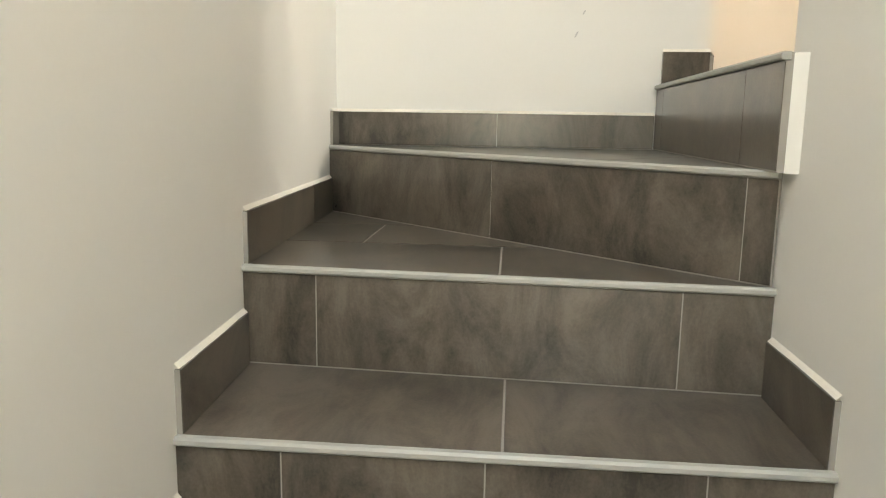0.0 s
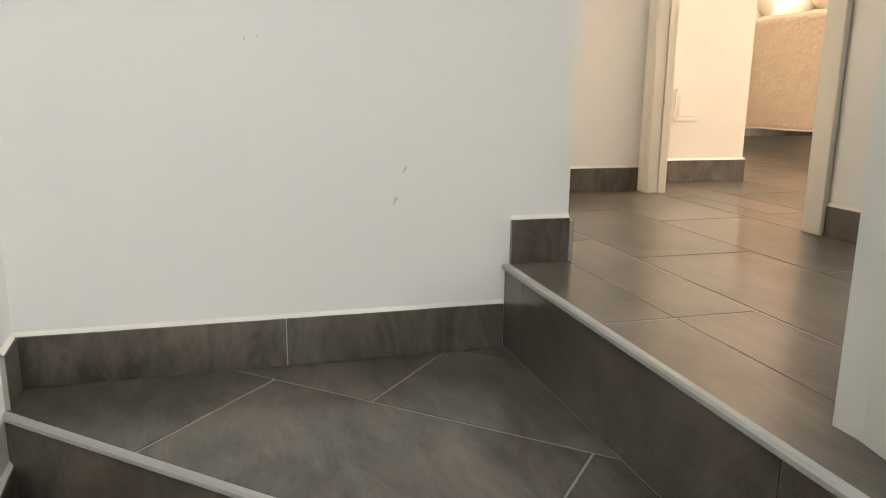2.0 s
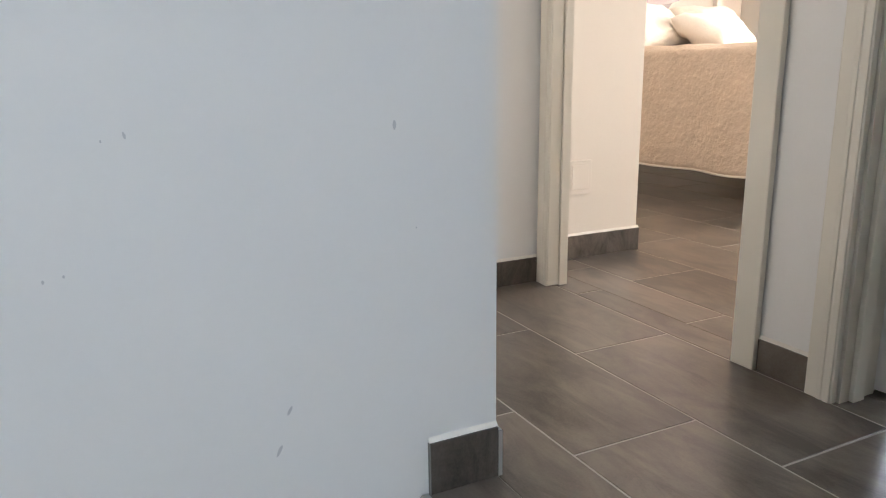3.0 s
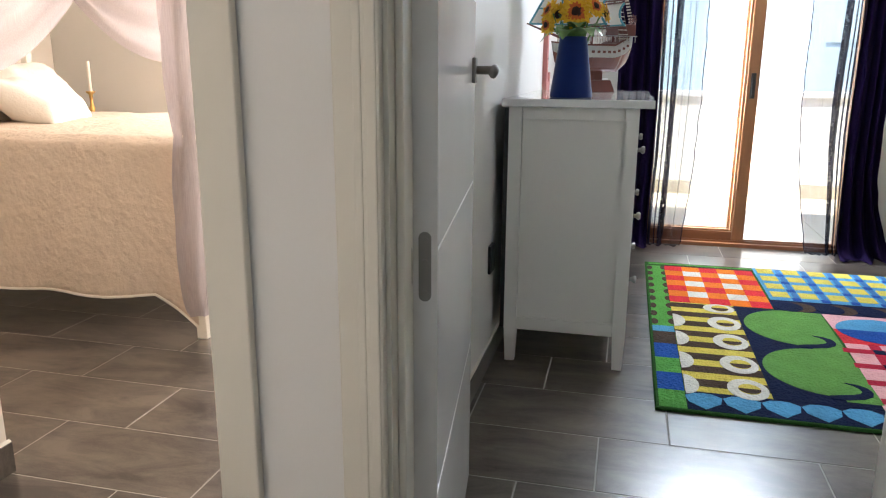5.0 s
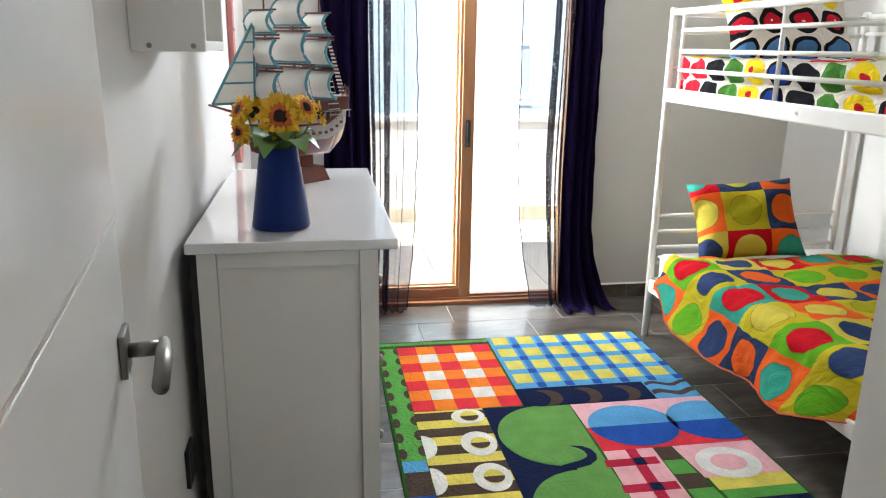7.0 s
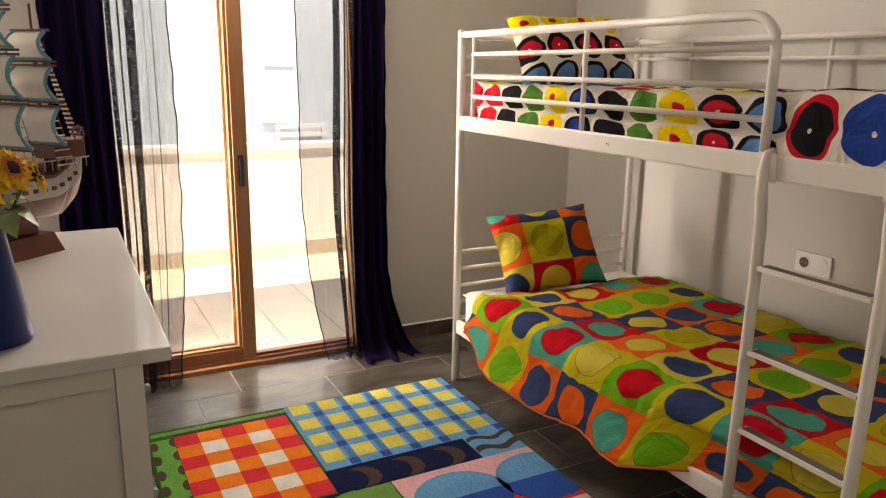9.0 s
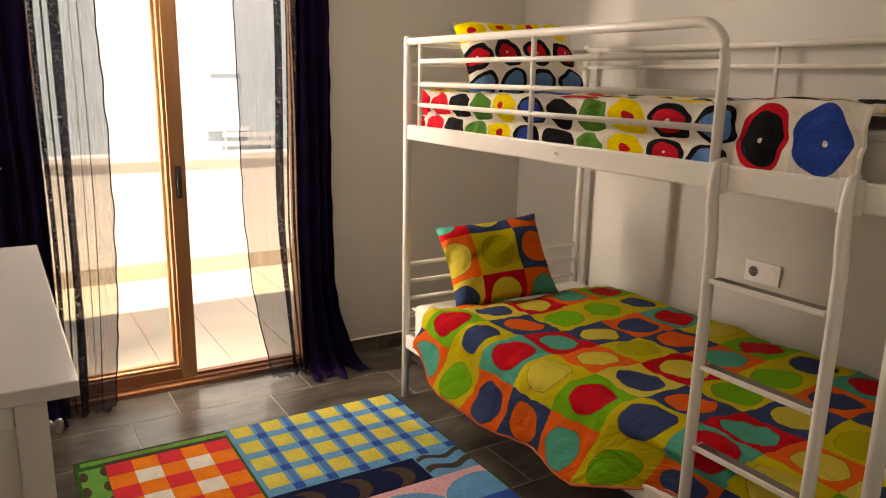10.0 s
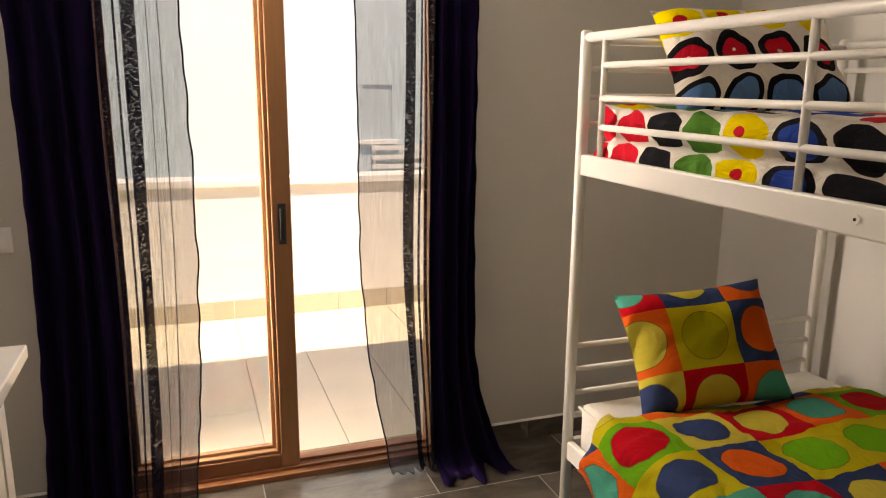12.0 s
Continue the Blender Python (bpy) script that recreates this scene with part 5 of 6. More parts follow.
def bunk_bed():
    root = thing("bunk_bed", ((BX0 + BX1) / 2, (BF + BB) / 2, 0), "cream powder-coated metal bunk bed with guard rails and ladder", "bunk bed")

    def pipe(name, pts, r, parent=root, **kw):
        bm = bmesh.new()
        tube(bm, pts, r, 14, **kw)
        return part(name, bm, BUNK, parent, smooth=True)

    for x in (BX0, BX1):
        for yy in (BF, BB):
            post = pipe("post", [(x, yy, 0.0), (x, yy, 1.588), (x, yy, 1.594)], [0.0175, 0.0175, 0.012])
        for zz, r in ((1.565, 0.012), (1.485, 0.009), (1.405, 0.009), (1.325, 0.009)):
            pipe("end_bar", [(x, BF - 0.012, zz), (x, BB + 0.012, zz)], r)
        part("upper_end_rail", boxes((x - 0.012, x + 0.012, BB + 0.018, BF - 0.018, 1.178, 1.234), bevel=0.004), BUNK, root)
        for zz in (0.385, 0.465, 0.545, 0.625):
            pipe("end_bar", [(x, BF - 0.012, zz), (x, BB + 0.012, zz)], 0.009)
        part("lower_end_rail", boxes((x - 0.012, x + 0.012, BB + 0.018, BF - 0.018, 0.243, 0.305), bevel=0.004), BUNK, root)
    for yy in (BF, BB):
        part("upper_side_rail", boxes((BX0 + 0.018, BX1 - 0.018, yy - 0.012, yy + 0.012, 1.174, 1.236), bevel=0.005), BUNK, root)
        part("lower_side_rail", boxes((BX0 + 0.018, BX1 - 0.018, yy - 0.012, yy + 0.012, 0.243, 0.305), bevel=0.005), BUNK, root)
    # bolts
    for x in (3.754,):
        bm = bmesh.new()
        tube(bm, [(x, BF + 0.011, 1.207), (x, BF + 0.0155, 1.207)], 0.009, 14)
        b = part("bolt", bm, BUNK, root, "pale round bolt cap")
        bm = bmesh.new()
        tube(bm, [(x, BF + 0.0153, 1.207), (x, BF + 0.0162, 1.207)], 0.0035, 6)
        part("hex_socket", bm, DARK, b)
    # slat deck
    for lv in (1.185, 0.252):
        bm = bmesh.new()
        for k in range(13):
            x = BX0 + 0.12 + k * 0.152
            box(bm, x - 0.02, x + 0.02, BB + 0.013, BF - 0.013, lv, lv + 0.014)
        part("slat_base", bm, BUNK, root)
    # guard rail on the open side, curving down to the side rail beside the ladder
    arc = [(3.255 - 0.085 * math.sin(k * math.pi / 16), BF, 1.488 + 0.085 * math.cos(k * math.pi / 16)) for k in range(9)]
    pipe("guard_rail", [(BX1 - 0.015, BF, 1.573)] + arc + [(3.170, BF, 1.20)], 0.0135)
    for x in (BX1 - 0.105, 3.906):
        pipe("guard_upright", [(x, BF, 1.236), (x, BF, 1.565)], 0.009)
    for zz in (1.493, 1.402, 1.320):
        pipe("guard_bar", [(BX1 - 0.105, BF, zz), (3.170, BF, zz)], 0.009)
    # wall-side guard
    for zz, r in ((1.573, 0.0125), (1.493, 0.009)):
        pipe("guard_bar", [(BX1 - 0.015, BB, zz), (BX0 + 0.015, BB, zz)], r)
    for x in (4.40, 3.72, 3.04):
        pipe("guard_upright", [(x, BB, 1.236), (x, BB, 1.565)], 0.009)
    # ladder
    for x in (3.145, 2.815):
        pts = [(x, BF - 0.004, 1.245), (x, BF + 0.018, 1.24), (x, BF + 0.025, 1.20), (x, BF + 0.024, 1.14), (x, BF + 0.012, 1.05), (x, BF + 0.010, 0.9), (x, BF + 0.016, 0.5), (x, BF + 0.022, 0.0)]
        bm = bmesh.new()
        tube(bm, pts, [0.008, 0.010, 0.012, 0.014, 0.0145, 0.0145, 0.0145, 0.0145], 12, flat=1.2, up=(1, 0, 0))
        part("ladder_side", bm, BUNK, root, smooth=True)
        part("ladder_hook", boxes((x - 0.028, x + 0.028, BF + 0.0125, BF + 0.0185, 1.168, 1.242), bevel=0.003), BUNK, root)
    for zz in (0.950, 0.722, 0.500, 0.278):
        yy = BF + 0.009
        rung = part("rung", boxes((2.829, 3.131, yy - 0.021, yy + 0.017, zz, zz + 0.005), (2.829, 3.131, yy + 0.013, yy + 0.017, zz - 0.007, zz), bevel=0.0015), BUNK, root)
        # dull grey-brown strip along the top of each rung
        part("top_strip", boxes((2.836, 3.124, yy - 0.017, yy + 0.008, zz + 0.0052, zz + 0.0066)), RUNGTOP, rung, "dull grey-brown strip on the rung")


bunk_bed()


def mattress(z0, z1, label, front=BF - 0.02):
    bm = bmesh.new()
    box(bm, BX0 + 0.03, BX1 - 0.035, BB + 0.03, front, z0, z1, bevel=0.022)
    bmesh.ops.subdivide_edges(bm, edges=[e for e in bm.edges if e.calc_length() > 0.5], cuts=14, use_grid_fill=True)
    ob = thing("mattress", ((BX0 + BX1) / 2, 0.08, z0), label, "mattress", "bunk mattresses")
    part("cover", bm, MATTRESS, ob, smooth=True)
    bm = bmesh.new()
    for zz in (z0 + 0.018, z1 - 0.018):
        loop = [(BX0 + 0.035, BB + 0.035, zz), (BX1 - 0.034, BB + 0.035, zz), (BX1 - 0.034, front + 0.001, zz), (BX0 + 0.035, front + 0.001, zz), (BX0 + 0.035, BB + 0.035, zz)]
        tube(bm, loop, 0.005, 6)
    part("piping", bm, MATTRESS, ob)


mattress(0.267, 0.445, "white quilted mattress on the lower bunk")
mattress(1.200, 1.335, "white quilted mattress on the upper bunk", BF - 0.075)


def duvet(name, x0, x1, back, top, drop, material, label, seed, tuck=0.0, lean=0.03):
    """A quilt over the mattress: flat on top, rounded over the front edge, hanging down to drop."""
    r = 0.05
    flat = (BF - 0.01) - back
    hang = top - r - drop
    total = flat + r * 1.57 + hang

    def at(u, v):
        x = x0 + (x1 - x0) * u
        s = v * total
        wr = noise.noise((x * 5 + seed, s * 4.5, 1.3)) * 0.012 + noise.noise((x * 13 + seed, s * 10, 4.1)) * 0.008 + abs(noise.noise((x * 3.2 + s * 2.5, s * 2.1 - x, seed))) * 0.020 + abs(noise.noise((x * 9 - s * 7, s * 3.1 + x * 2, seed + 4))) * 0.008
        wr += 0.007 * (0.5 - abs(noise.noise((x * 17 + s * 9, s * 15 - x * 6, seed + 9))))
        near = min(1.0, max(0.0, (3.50 - x) / 0.28))
        pull = -0.052 * near * near * (3 - 2 * near) * min(1.0, max(0.0, (s - flat + 0.16) / 0.16))
        if s < flat:
            yy, zz = back + s + pull, top + wr + 0.004 * math.sin(s * 9)
            edge = max(0, (u - 0.93) / 0.07)
            return (x, yy, zz - 0.018 * edge * edge)
        s -= flat
        if s < r * 1.57:
            a = s / r
            return (x, BF - 0.01 + pull + math.sin(a) * (r + wr), top - r + math.cos(a) * (r + wr))
        s -= r * 1.57
        f = s / max(hang, 0.01)
        sway = 0.045 * noise.noise((x * 4.0 + seed, 0.4, f)) * f
        low = (1 - 0.12 * noise.noise((x * 1.8 + seed, 3.3, 0.2)) * f) * (1 - 0.55 * math.exp(-((x1 - x) / 0.10) ** 2))
        return (x + 0.012 * noise.noise((x * 3, f, seed)), BF - 0.01 + r + wr * (1 - near) + (lean * f + sway) * (1 - near) + pull - tuck * f * f, top - r - s * low * (1 - 0.45 * near))

    bm = bmesh.new()
    crumple = lambda u, v, k: 0.030 * noise.noise((u * 26, v * 17, k)) + 0.022 * noise.noise((u * 60, v * 40, k + 3))
    sheet(bm, 190, 110, at, lambda u, v: (crumple(u, v, 1.0) + (3.8425 - x0 - (x1 - x0) * u + 0.06 * max(0.0, v * total - 0.95) / 0.2) / 0.205 + 3.0, crumple(u, v, 8.0) + 4.5 + (0.305 - v * total) / 0.205))
    root = thing(name, ((x0 + x1) / 2, 0.1, top), label, "duvet")
    cloth = part("cover", bm, material, root, smooth=True)
    cloth.modifiers.new("thick", "SOLIDIFY").thickness = 0.012
    bm = bmesh.new()
    tube(bm, [at(u / 120, 1.0) for u in range(121)], 0.004, 6)
    part("hem", bm, SQUAREHEM, root, "stitched hem")
    return root


duvet("duvet", BX0 + 0.04, 4.51, BB + 0.06, 0.480, 0.215, SQUARES, "quilt printed with colourful squares and discs, draped over the lower bunk", 2.0)


def upper_duvet():
    back, top = BB + 0.05, 1.375

    def at(u, v):
        x = 2.822 + (BX1 - 0.06 - 2.822) * u
        total = (BF - 0.034 - back) + 0.15
        s = v * total
        wr = noise.noise((x * 6, s * 5, 8.3)) * 0.012 + noise.noise((x * 14, s * 11, 2.1)) * 0.007 + abs(noise.noise((x * 4 + s * 3, s * 2, 7.7))) * 0.014
        flat = BF - 0.034 - back
        bulge = 0.035 * math.exp(-((x - 2.95) / 0.25) ** 2)
        if s < flat:
            return (x, back + s, top + wr + bulge * (s / flat) * 0.5)
        q = (s - flat) / 0.15
        wr += (0.010 * noise.noise((x * 22, q * 3, 5.5)) - 0.030 * math.exp(-((q - 0.5 - 0.15 * noise.noise((x * 5, 1.1, 0))) / 0.10) ** 2)) * (1 if x > 3.14 else 0.4)
        return (x, BF - 0.034 + 0.018 * math.sin(q * math.pi * 0.55) + wr + bulge * 0.4, top - 0.150 * q + wr * (1 - q) + bulge * (1 - q) * 0.5)

    def printed(u, v):
        x = 2.822 + (BX1 - 0.06 - 2.822) * u
        flat = BF - 0.034 - back
        s = v * (flat + 0.15) - flat
        return ((4.607 - x) / 0.148, s / 0.148 if s < 0 else s / (0.15 if x < 3.14 else 0.088))

    bm = bmesh.new()
    sheet(bm, 140, 80, at, printed)
    root = thing("duvet", (3.7, 0.1, top), "white quilt with big black and coloured dots on the upper bunk", "duvet")
    cloth = part("cover", bm, BLOBS, root, smooth=True)
    cloth.modifiers.new("thick", "SOLIDIFY").thickness = 0.014
    bm = bmesh.new()
    tube(bm, [at(0.0, v / 80) for v in range(81)], 0.006, 6)
    part("hem", bm, PILLOW, root, "off-white stitched hem")


upper_duvet()


def pillow(name, w, h, t0, m, material, label, uv0, category="pillow"):
    bm = bmesh.new()
    g = {}
    layer = bm.loops.layers.uv.verify()
    n = 22
    for side in (-1, 1):
        for i in range(n + 1):
            for j in range(n + 1):
                u, v = 2 * i / n - 1, 2 * j / n - 1
                px = w / 2 * u * (1 - 0.07 * (1 - v * v) * abs(u))
                py = h / 2 * v * (1 - 0.07 * (1 - u * u) * abs(v))
                th = t0 / 2 * ((1 - u ** 4) * (1 - v ** 4)) ** 0.55
                th += th * 0.25 * noise.noise((u * 2.3 + uv0[0], v * 2.3, side * 3.0)) + 0.006 * noise.noise((u * 6, v * 6, uv0[0])) * (1 if th > 0.004 else 0)
                if side == 1 and (i in (0, n) or j in (0, n)):
                    g[side, i, j] = g[-1, i, j]
                else:
                    g[side, i, j] = bm.verts.new((px, py, side * th))
        for i in range(n):
            for j in range(n):
                f = bm.faces.new((g[side, i, j], g[side, i + 1, j], g[side, i + 1, j + 1], g[side, i, j + 1]))
                f.smooth = True
                for lp, (a, b) in zip(f.loops, ((i, j), (i + 1, j), (i + 1, j + 1), (i, j + 1))):
                    lp[layer].uv = (uv0[0] - (b / n - 0.5) * h / uv0[2], uv0[1] + (a / n - 0.5) * w / uv0[2])
    ob = solid(name, bm, material, label, category)
    ob.matrix_basis = m
    return ob


pillow("pillow", 0.50, 0.40, 0.16, pose(4.60, 0.19, 0.632, 56, 6, -108) @ pose(0, 0, 0, 0, 0, 13), SQUARES, "pillow with colourful squares and discs propped against the bed end", (3.6, 3.6, 0.205))
pillow("pillow", 0.56, 0.38, 0.16, pose(4.60, 0.10, 1.505, 55, 4, -104) @ pose(0, 0, 0, 0, 0, 6), BLOBS, "white pillow with black and red dots propped on the upper bunk", (8.4, 5.2, 0.14))


# ---- curtains ----
def curtain(name, y0, y1, label, x=5.245, material=VELVET, folds=5, amp=0.03, flare=0.0, top=2.33, seed=0.0, puddle=0.06, sweep=0.55):
    """A gathered curtain; flare moves the free edge towards the wall at the foot."""
    root = thing(name, (x, (y0 + y1) / 2, 0), label, "curtain", "balcony door curtains")

    def at(u, v):
        z = top * (1 - v)
        f = max(0.0, (v - sweep) / (1 - sweep))
        yy = y0 + (y1 - y0) * u
        yy += flare * f * f * u + 0.012 * noise.noise((u * 4 + seed, v * 3, 0.5)) + 0.007 * noise.noise((seed, v * 26, 0.7)) * max(0.0, u - 0.88) / 0.12
        a = amp * (0.55 + 0.6 * v)
        xx = x + a * math.sin(u * folds * 2 * math.pi + 1.4 * noise.noise((u * 3, v * 2.2 + seed, 0))) - 0.02 * v
        if v > 0.95:
            k = (v - 0.95) / 0.05
            xx -= puddle * k * (0.6 + 0.6 * noise.noise((u * 7 + seed, 2.2, 0.1)))
            yy += 0.02 * k * noise.noise((u * 5 + seed, k * 2, 3.1))
            z = max(0.008 + 0.05 * abs(noise.noise((u * 6, k * 2.5, seed))) * (1 - 0.6 * k), z * (1 - k))
        return (xx, yy, z)

    bm = bmesh.new()
    sheet(bm, 90, 80, at)
    panel = part("cloth", bm, material, root, smooth=True)
    panel.modifiers.new("thick", "SOLIDIFY").thickness = 0.0015
    return root, at


curtain("curtain", 1.93, 2.16, "dark violet gathered curtain puddling on the floor", folds=4, seed=1.0, flare=0.03, puddle=0.16)
curtain("curtain", 0.885, 0.715, "dark violet gathered curtain with its foot spread on the floor", folds=3.5, seed=4.0, flare=-0.14, amp=0.028, puddle=0.20, sweep=0.76)


def sheer(y0, y1, label, bands, seed, flare):
    root, at = curtain("sheer_curtain", y0, y1, label, x=5.262, material=SHEER, folds=4.5, amp=0.02, seed=seed, flare=flare, puddle=0.05)
    for u0, u1 in bands:
        bm = bmesh.new()
        sheet(bm, 5, 80, lambda u, v: (lambda p: (p[0] - 0.004, p[1], p[2] + 0.001))(at(u0 + (u1 - u0) * u, v)))
        part("lace_band", bm, BAND, root, "black crinkled lace band", smooth=True)
    bm = bmesh.new()
    tube(bm, [Vector(at(0.995, v / 80)) + Vector((-0.003, 0, 0.002)) for v in range(79)], 0.003, 5)
    part("hem", bm, HEM, root, "dark stitched hem")


sheer(1.955, 1.685, "grey sheer curtain with black lace bands", [(0.05, 0.07), (0.12, 0.18), (0.26, 0.29), (0.36, 0.50), (0.62, 0.63), (0.75, 0.76)], 2.0, 0.055)
sheer(0.86, 1.15, "grey sheer curtain with black lace bands, swept aside", [(0.01, 0.10), (0.15, 0.18), (0.21, 0.23), (0.28, 0.42)], 6.0, -0.115)
rod = thing("curtain_rod", (5.25, 1.43, 2.35), "dark metal curtain rod over the balcony door", "curtain rod")
bm = bmesh.new()
tube(bm, [(5.25, 0.55, 2.35), (5.25, 2.35, 2.35)], 0.011, 12)
part("pole", bm, DARK, rod)
for yy in (0.62, 2.28):
    part("bracket", boxes((5.24, 5.339, yy - 0.008, yy + 0.008, 2.33, 2.345)), DARK, rod)


# ---- sockets and switches ----
def plate(name, at, w, h, axis, label, double=False, dark=False, painted=False):
    """A wall plate; axis: the direction that it faces."""
    root = thing(name, at, label, name.replace("_", " "))
    x, yy, zz = at
    base = DARK if dark else PAINT_WARM if painted else SOCKET

    def slab(a0, a1, h0, h1, d0, d1, b=0.0015):
        if axis == "+y":
            return boxes((x + a0, x + a1, yy + d0, yy + d1, zz + h0, zz + h1), bevel=b)
        if axis == "-y":
            return boxes((x + a0, x + a1, yy - d1, yy - d0, zz + h0, zz + h1), bevel=b)
        return boxes((x - d1, x - d0, yy + a0, yy + a1, zz + h0, zz + h1), bevel=b)

    part("cover_plate", slab(-w / 2, w / 2, -h / 2, h / 2, 0.0005, 0.011), base, root)
    if double:
        for s, nm in ((1, "outlet"), (-1, "dimmer")):
            bm = bmesh.new()
            cx = x + s * w * 0.235
            tube(bm, [(cx, yy + 0.0105, zz), (cx, yy + 0.0135, zz)], 0.029, 24)
            o = part(nm, bm, SOCKET, root)
            if nm == "outlet":
                bm = bmesh.new()
                tube(bm, [(cx, yy + 0.0134, zz), (cx, yy + 0.0140, zz)], 0.021, 22)
                part("recess", bm, DARK, o, "dark socket recess")
                bm = bmesh.new()
                for dx in (-0.0095, 0.0095):
                    tube(bm, [(cx + dx, yy + 0.0140, zz), (cx + dx, yy + 0.0145, zz)], 0.003, 8)
                part("contact", bm, STEEL, o)
    else:
        part("rocker", slab(-w * 0.36, w * 0.36, -h * 0.36, h * 0.36, 0.011, 0.014), base, root)
    return root


plate("wall_socket", (3.718, SOUTH, 0.703), 0.156, 0.085, "+y", "white double wall socket with one round outlet", double=True)
plate("light_switch", (5.339, 2.262, 0.955), 0.08, 0.08, "-x", "white light switch beside the balcony door")
plate("wall_socket", (3.155, NORTH, 0.40), 0.078, 0.10, "-y", "grey wall socket behind the dresser", dark=True)
plate("blank_plate", (1.83, 3.63, 0.297), 0.10, 0.12, "-y", "white blank cover plate near the floor", painted=True)
plate("light_switch", (1.815, 3.63, 0.965), 0.08, 0.085, "-y", "white light switch in the bedroom entry")

wedge = bmesh.new()
prism(wedge, [(2.175, 2.425), (2.178, 2.355), (2.202, 2.356), (2.199, 2.425)], 0.0005, 0.018)
solid("door_wedge", wedge, WOOD, "small orange wooden door wedge on the floor", "door wedge")


# ---- second bedroom: canopy bed ----
def canopy_bed():
    x0, x1, y0, y1 = 3.16, 4.62, 3.70, 5.72
    root = thing("canopy_bed", ((x0 + x1) / 2, (y0 + y1) / 2, 0), "cream four-poster bed with white net drapes", "bed")
    for x in (x0 - 0.022, x1 + 0.022):
        for yy in (y0 - 0.022, y1 + 0.022):
            bm = boxes((x - 0.022, x + 0.022, yy - 0.022, yy + 0.022, 0, 2.1), bevel=0.004)
            part("post", bm, BEDPOST, root)
    for a in ((x0, x1, y0 - 0.04, y0 - 0.006, 2.06, 2.1), (x0, x1, y1 + 0.006, y1 + 0.04, 2.06, 2.1), (x0 - 0.04, x0 - 0.006, y0, y1, 2.06, 2.1), (x1 + 0.006, x1 + 0.04, y0, y1, 2.06, 2.1)):
        part("canopy_rail", boxes(a, bevel=0.003), BEDPOST, root)
    part("headboard", boxes((x0, x1, y1 + 0.004, y1 + 0.03, 0.3, 1.05), bevel=0.006), BEDPOST, root)
    part("bed_base", boxes((x0 + 0.02, x1 - 0.02, y0 + 0.02, y1 - 0.01, 0.30, 0.52)), BEDPOST, root)
    for x in (x0 - 0.022, x1 + 0.022):
        bm = bmesh.new()
        def twist(u, v, x=x):
            z = 0.10 + 2.0 * v
            r = 0.045 + 0.03 * abs(math.sin(v * 9)) + 0.03 * (v < 0.35) * (0.35 - v)
            a = u * 2 * math.pi
            return (x + (r + 0.012 * math.sin(a * 5 + v * 14)) * math.cos(a + v * 5) + 0.012, y0 - 0.01 + (r + 0.012 * math.sin(a * 4)) * math.sin(a + v * 5), z)
        sheet(bm, 30, 60, twist)
        part("drape", bm, DRAPE, root, "gathered white net drape")
    for k, (a, b, dip) in enumerate((((x0, y0, 2.06), (x0, y1, 2.06), 1.02), ((x1, y0, 2.06), (x1, y1, 2.06), 0.95), ((x0, y1, 2.06), (x1, y1, 2.06), 1.08))):
        bm = bmesh.new()
        def swag(u, v, a=a, b=b, dip=dip, k=k):
            p = Vector(a).lerp(Vector(b), u)
            d = dip * (1 - (2 * u - 1) ** 2)
            return (p.x + 0.03 * math.sin(v * 14 + u * 3) + 0.01, p.y, p.z - d * (0.55 + 0.45 * v) - 0.04 * v)
        sheet(bm, 40, 12, swag)
        part("swag", bm, DRAPE, root, "hanging net swag")
    # coverlet and pillows are loose
    bm = bmesh.new()
    r = 0.05

    def cover(u, v):
        yy = y0 - 0.012 + (y1 - 0.05 - y0) * v
        drop = 0.60 + 0.03 * noise.noise((yy * 2.5, 1, 0)) + (0.11 if v < 0.10 else 0.0) * (1 - v / 0.10) + 0.02 * v
        w = 1.46
        total = w + 2 * drop
        s = u * total
        wr = 0.008 * noise.noise((s * 6, yy * 6, 0.3)) + 0.005 * noise.noise((s * 16, yy * 16, 2.3))
        if s < drop:
            f = 1 - s / drop
            return (x0 - 0.012 - 0.03 * f - abs(wr) - 0.018 * f * math.sin(yy * 11), yy, 0.755 - f * drop)
        s -= drop
        if s < w:
            e = min(s, w - s)
            return (x0 - 0.012 + s * (x1 - x0 + 0.024) / w, yy, 0.755 + wr + 0.03 * min(1, e / 0.08))
        s -= w
        return (x1 + 0.012 + abs(wr), yy, 0.755 - s)

    sheet(bm, 110, 90, cover)
    quilt = thing("coverlet", ((x0 + x1) / 2, 4.6, 0.76), "beige quilted coverlet hanging over the canopy bed", "coverlet")
    cloth = part("cloth", bm, LINEN, quilt, smooth=True)
    cloth.modifiers.new("thick", "SOLIDIFY").thickness = 0.010
    bm = bmesh.new()
    tube(bm, [cover(0.0, v / 90) for v in range(91)], 0.006, 6)
    part("hem", bm, PILLOW, quilt, "pale bound hem")
    for k, (px, py, pz, rx, rz) in enumerate(((3.52, 5.20, 0.915, 42, 8), (4.15, 5.30, 0.92, 40, -6), (3.85, 4.98, 0.865, 28, 20))):
        pillow("pillow", 0.54, 0.40, 0.17, pose(px, py, pz, rx, 0, rz), PILLOW, "plump cream pillow on the beige coverlet", (0.2 + k, 0, 1))


canopy_bed()


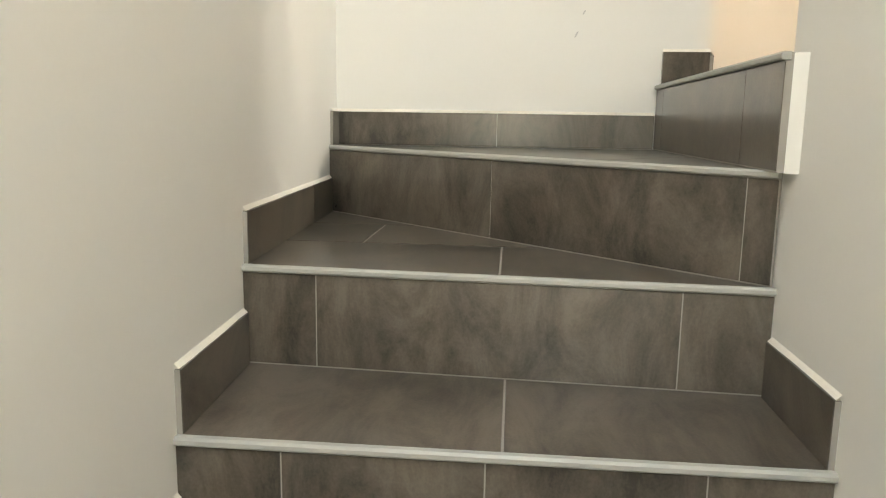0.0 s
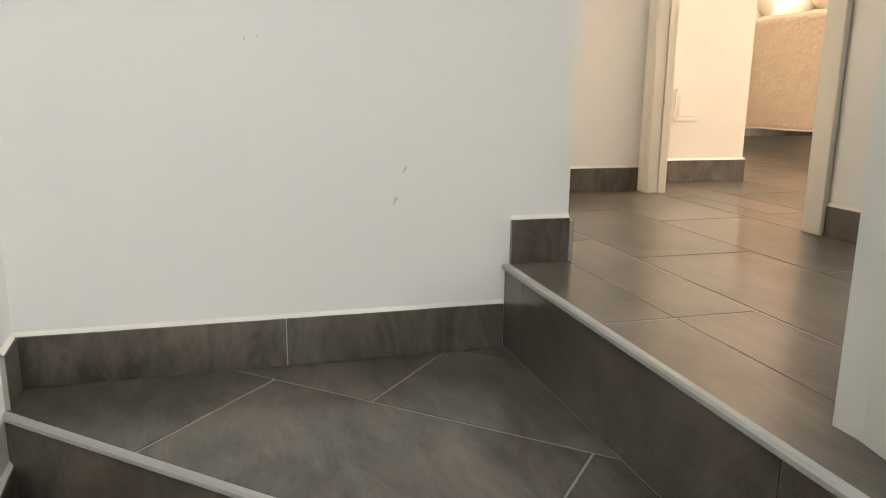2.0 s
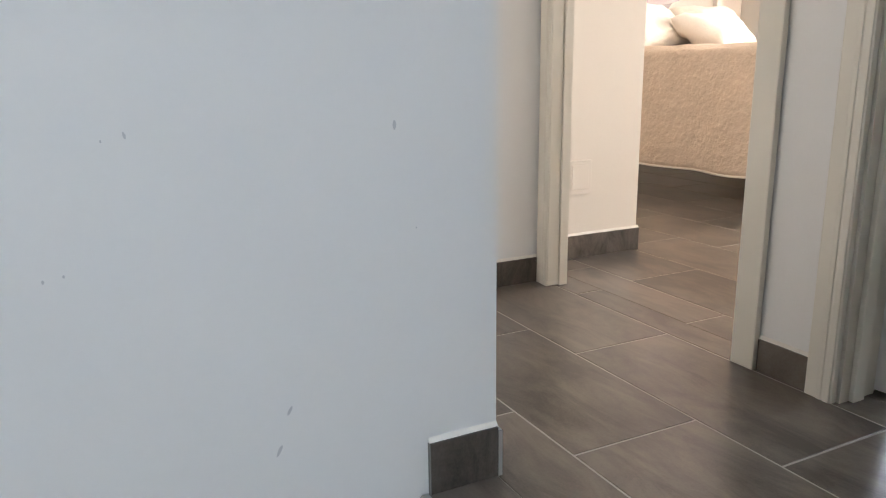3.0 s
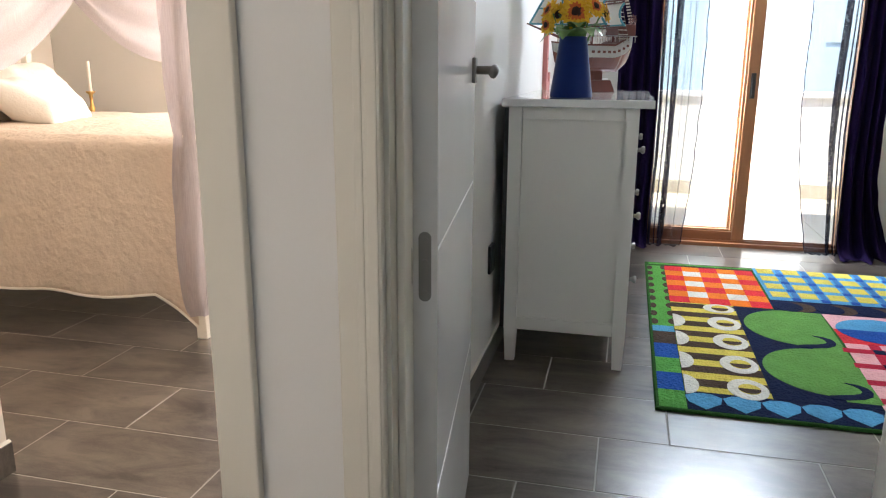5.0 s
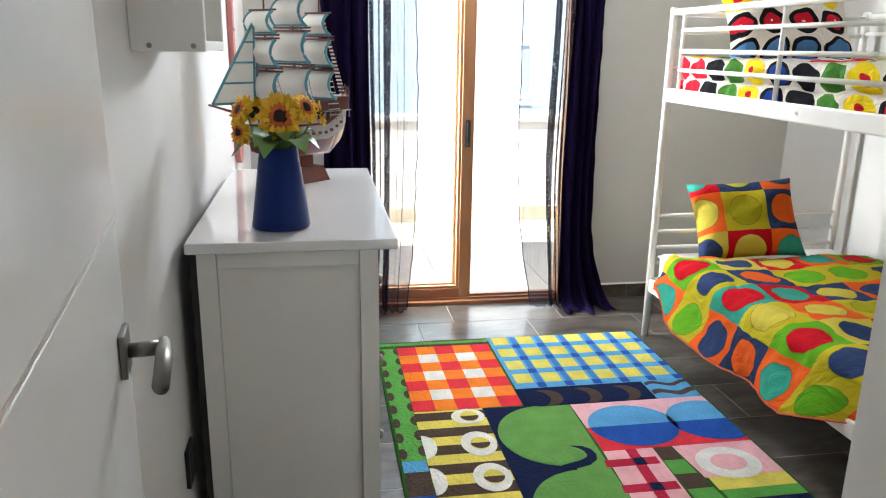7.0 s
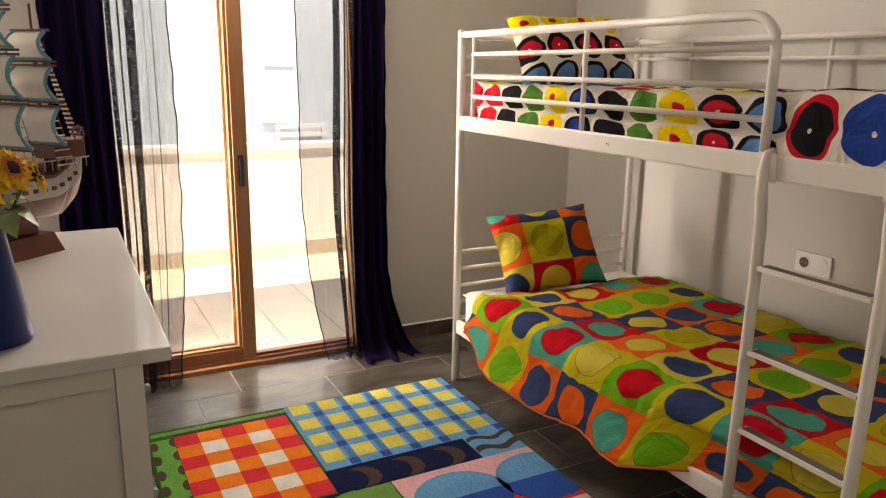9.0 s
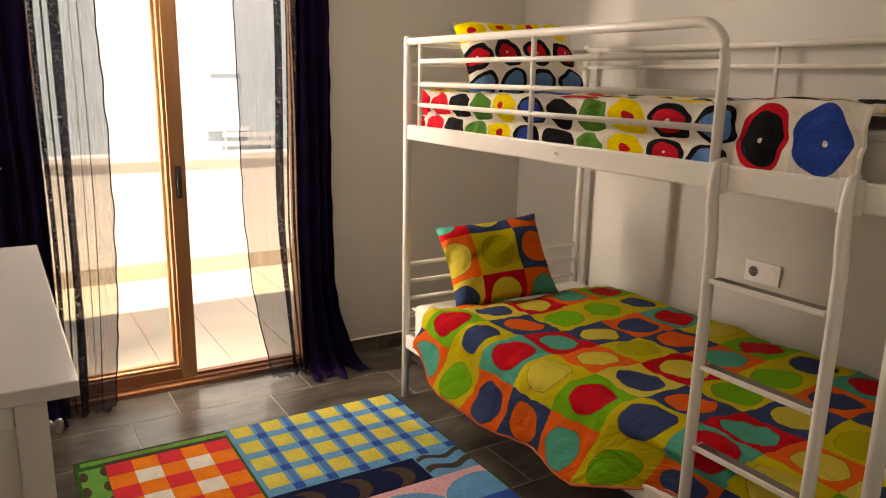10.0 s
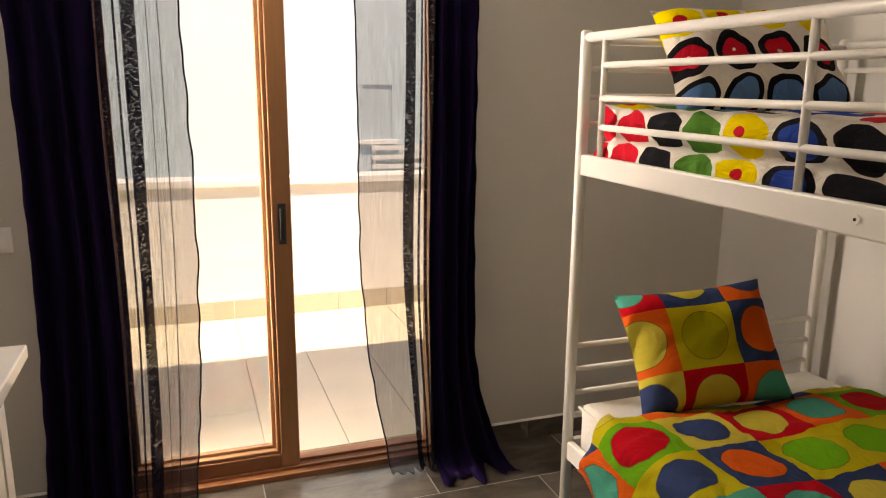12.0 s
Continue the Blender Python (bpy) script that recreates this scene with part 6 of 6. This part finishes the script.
def table_lamp():
    at = (4.95, 5.55, 0.0)
    nt = thing("nightstand", at, "small cream nightstand beside the canopy bed", "nightstand")
    part("body", boxes((at[0] - 0.2, at[0] + 0.2, at[1] - 0.18, at[1] + 0.18, 0.12, 0.60), bevel=0.004), BEDPOST, nt)
    part("top", boxes((at[0] - 0.22, at[0] + 0.22, at[1] - 0.2, at[1] + 0.2, 0.601, 0.625), bevel=0.003), BEDPOST, nt)
    for dx in (-0.17, 0.17):
        for dy in (-0.15, 0.15):
            part("leg", boxes((at[0] + dx - 0.02, at[0] + dx + 0.02, at[1] + dy - 0.02, at[1] + dy + 0.02, 0, 0.119)), BEDPOST, nt)
    c = thing("candlestick", (at[0], at[1], 0.626), "slim brass candlestick with a pale candle", "candlestick")
    bm = bmesh.new()
    lathe(bm, (at[0], at[1], 0.626), [(0.06, 0), (0.06, 0.012), (0.015, 0.03), (0.01, 0.12), (0.02, 0.15), (0.01, 0.18), (0.012, 0.24), (0.03, 0.255), (0.03, 0.262)], 20)
    part("holder", bm, BRASS, c, smooth=True)
    bm = bmesh.new()
    tube(bm, [(at[0], at[1], 0.888), (at[0], at[1], 1.08)], 0.011, 12)
    part("candle", bm, PILLOW, c)


table_lamp()


# ---- scuffs on the stair wall ----
def scuff(x, zz, w, h, lean):
    bm = bmesh.new()
    pts = [(math.cos(k * math.pi / 5) * w * (0.8 + 0.4 * noise.noise((x * 30 + k, zz * 30, 1))), math.sin(k * math.pi / 5) * h) for k in range(10)]
    ca, sa = math.cos(lean), math.sin(lean)
    a = [bm.verts.new((x + u * ca - v * sa, WALL_Y - 0.0004, zz + u * sa + v * ca)) for u, v in pts]
    b = [bm.verts.new((v.co.x, WALL_Y - 0.0001, v.co.z)) for v in a]
    bm.faces.new(a)
    for i in range(10):
        j = (i + 1) % 10
        bm.faces.new((a[i], a[j], b[j], b[i]))
    solid("scuff_mark", bm, SCUFF, "small grey scuff on the white stair wall", "scuff mark", "scuffs on the stair wall", kind="structure")


SCUFF = mat("grey_scuff", (0.56, 0.55, 0.54), 0.8)
for row in ((0.467, 0.198, 0.004, 0.011, -0.5), (0.448, 0.138, 0.0045, 0.014, -0.5), (0.644, 0.601, 0.005, 0.010, 0.0), (0.287, 0.604, 0.003, 0.007, 0.2), (0.201, 0.437, 0.0025, 0.003, 0.0), (0.178, 0.433, 0.0028, 0.004, 0.0), (0.675, 0.448, 0.002, 0.002, 0.0), (0.26, 0.598, 0.002, 0.003, 0.0)):
    scuff(row[0], row[1], row[2] * 0.7, row[3] * 0.7, row[4])


# ---- tiles of the floors ----
for owner, region, x0, y0, shift in FIELDS:
    tile_field(owner, region, x0, y0, 0.0, shift=shift)
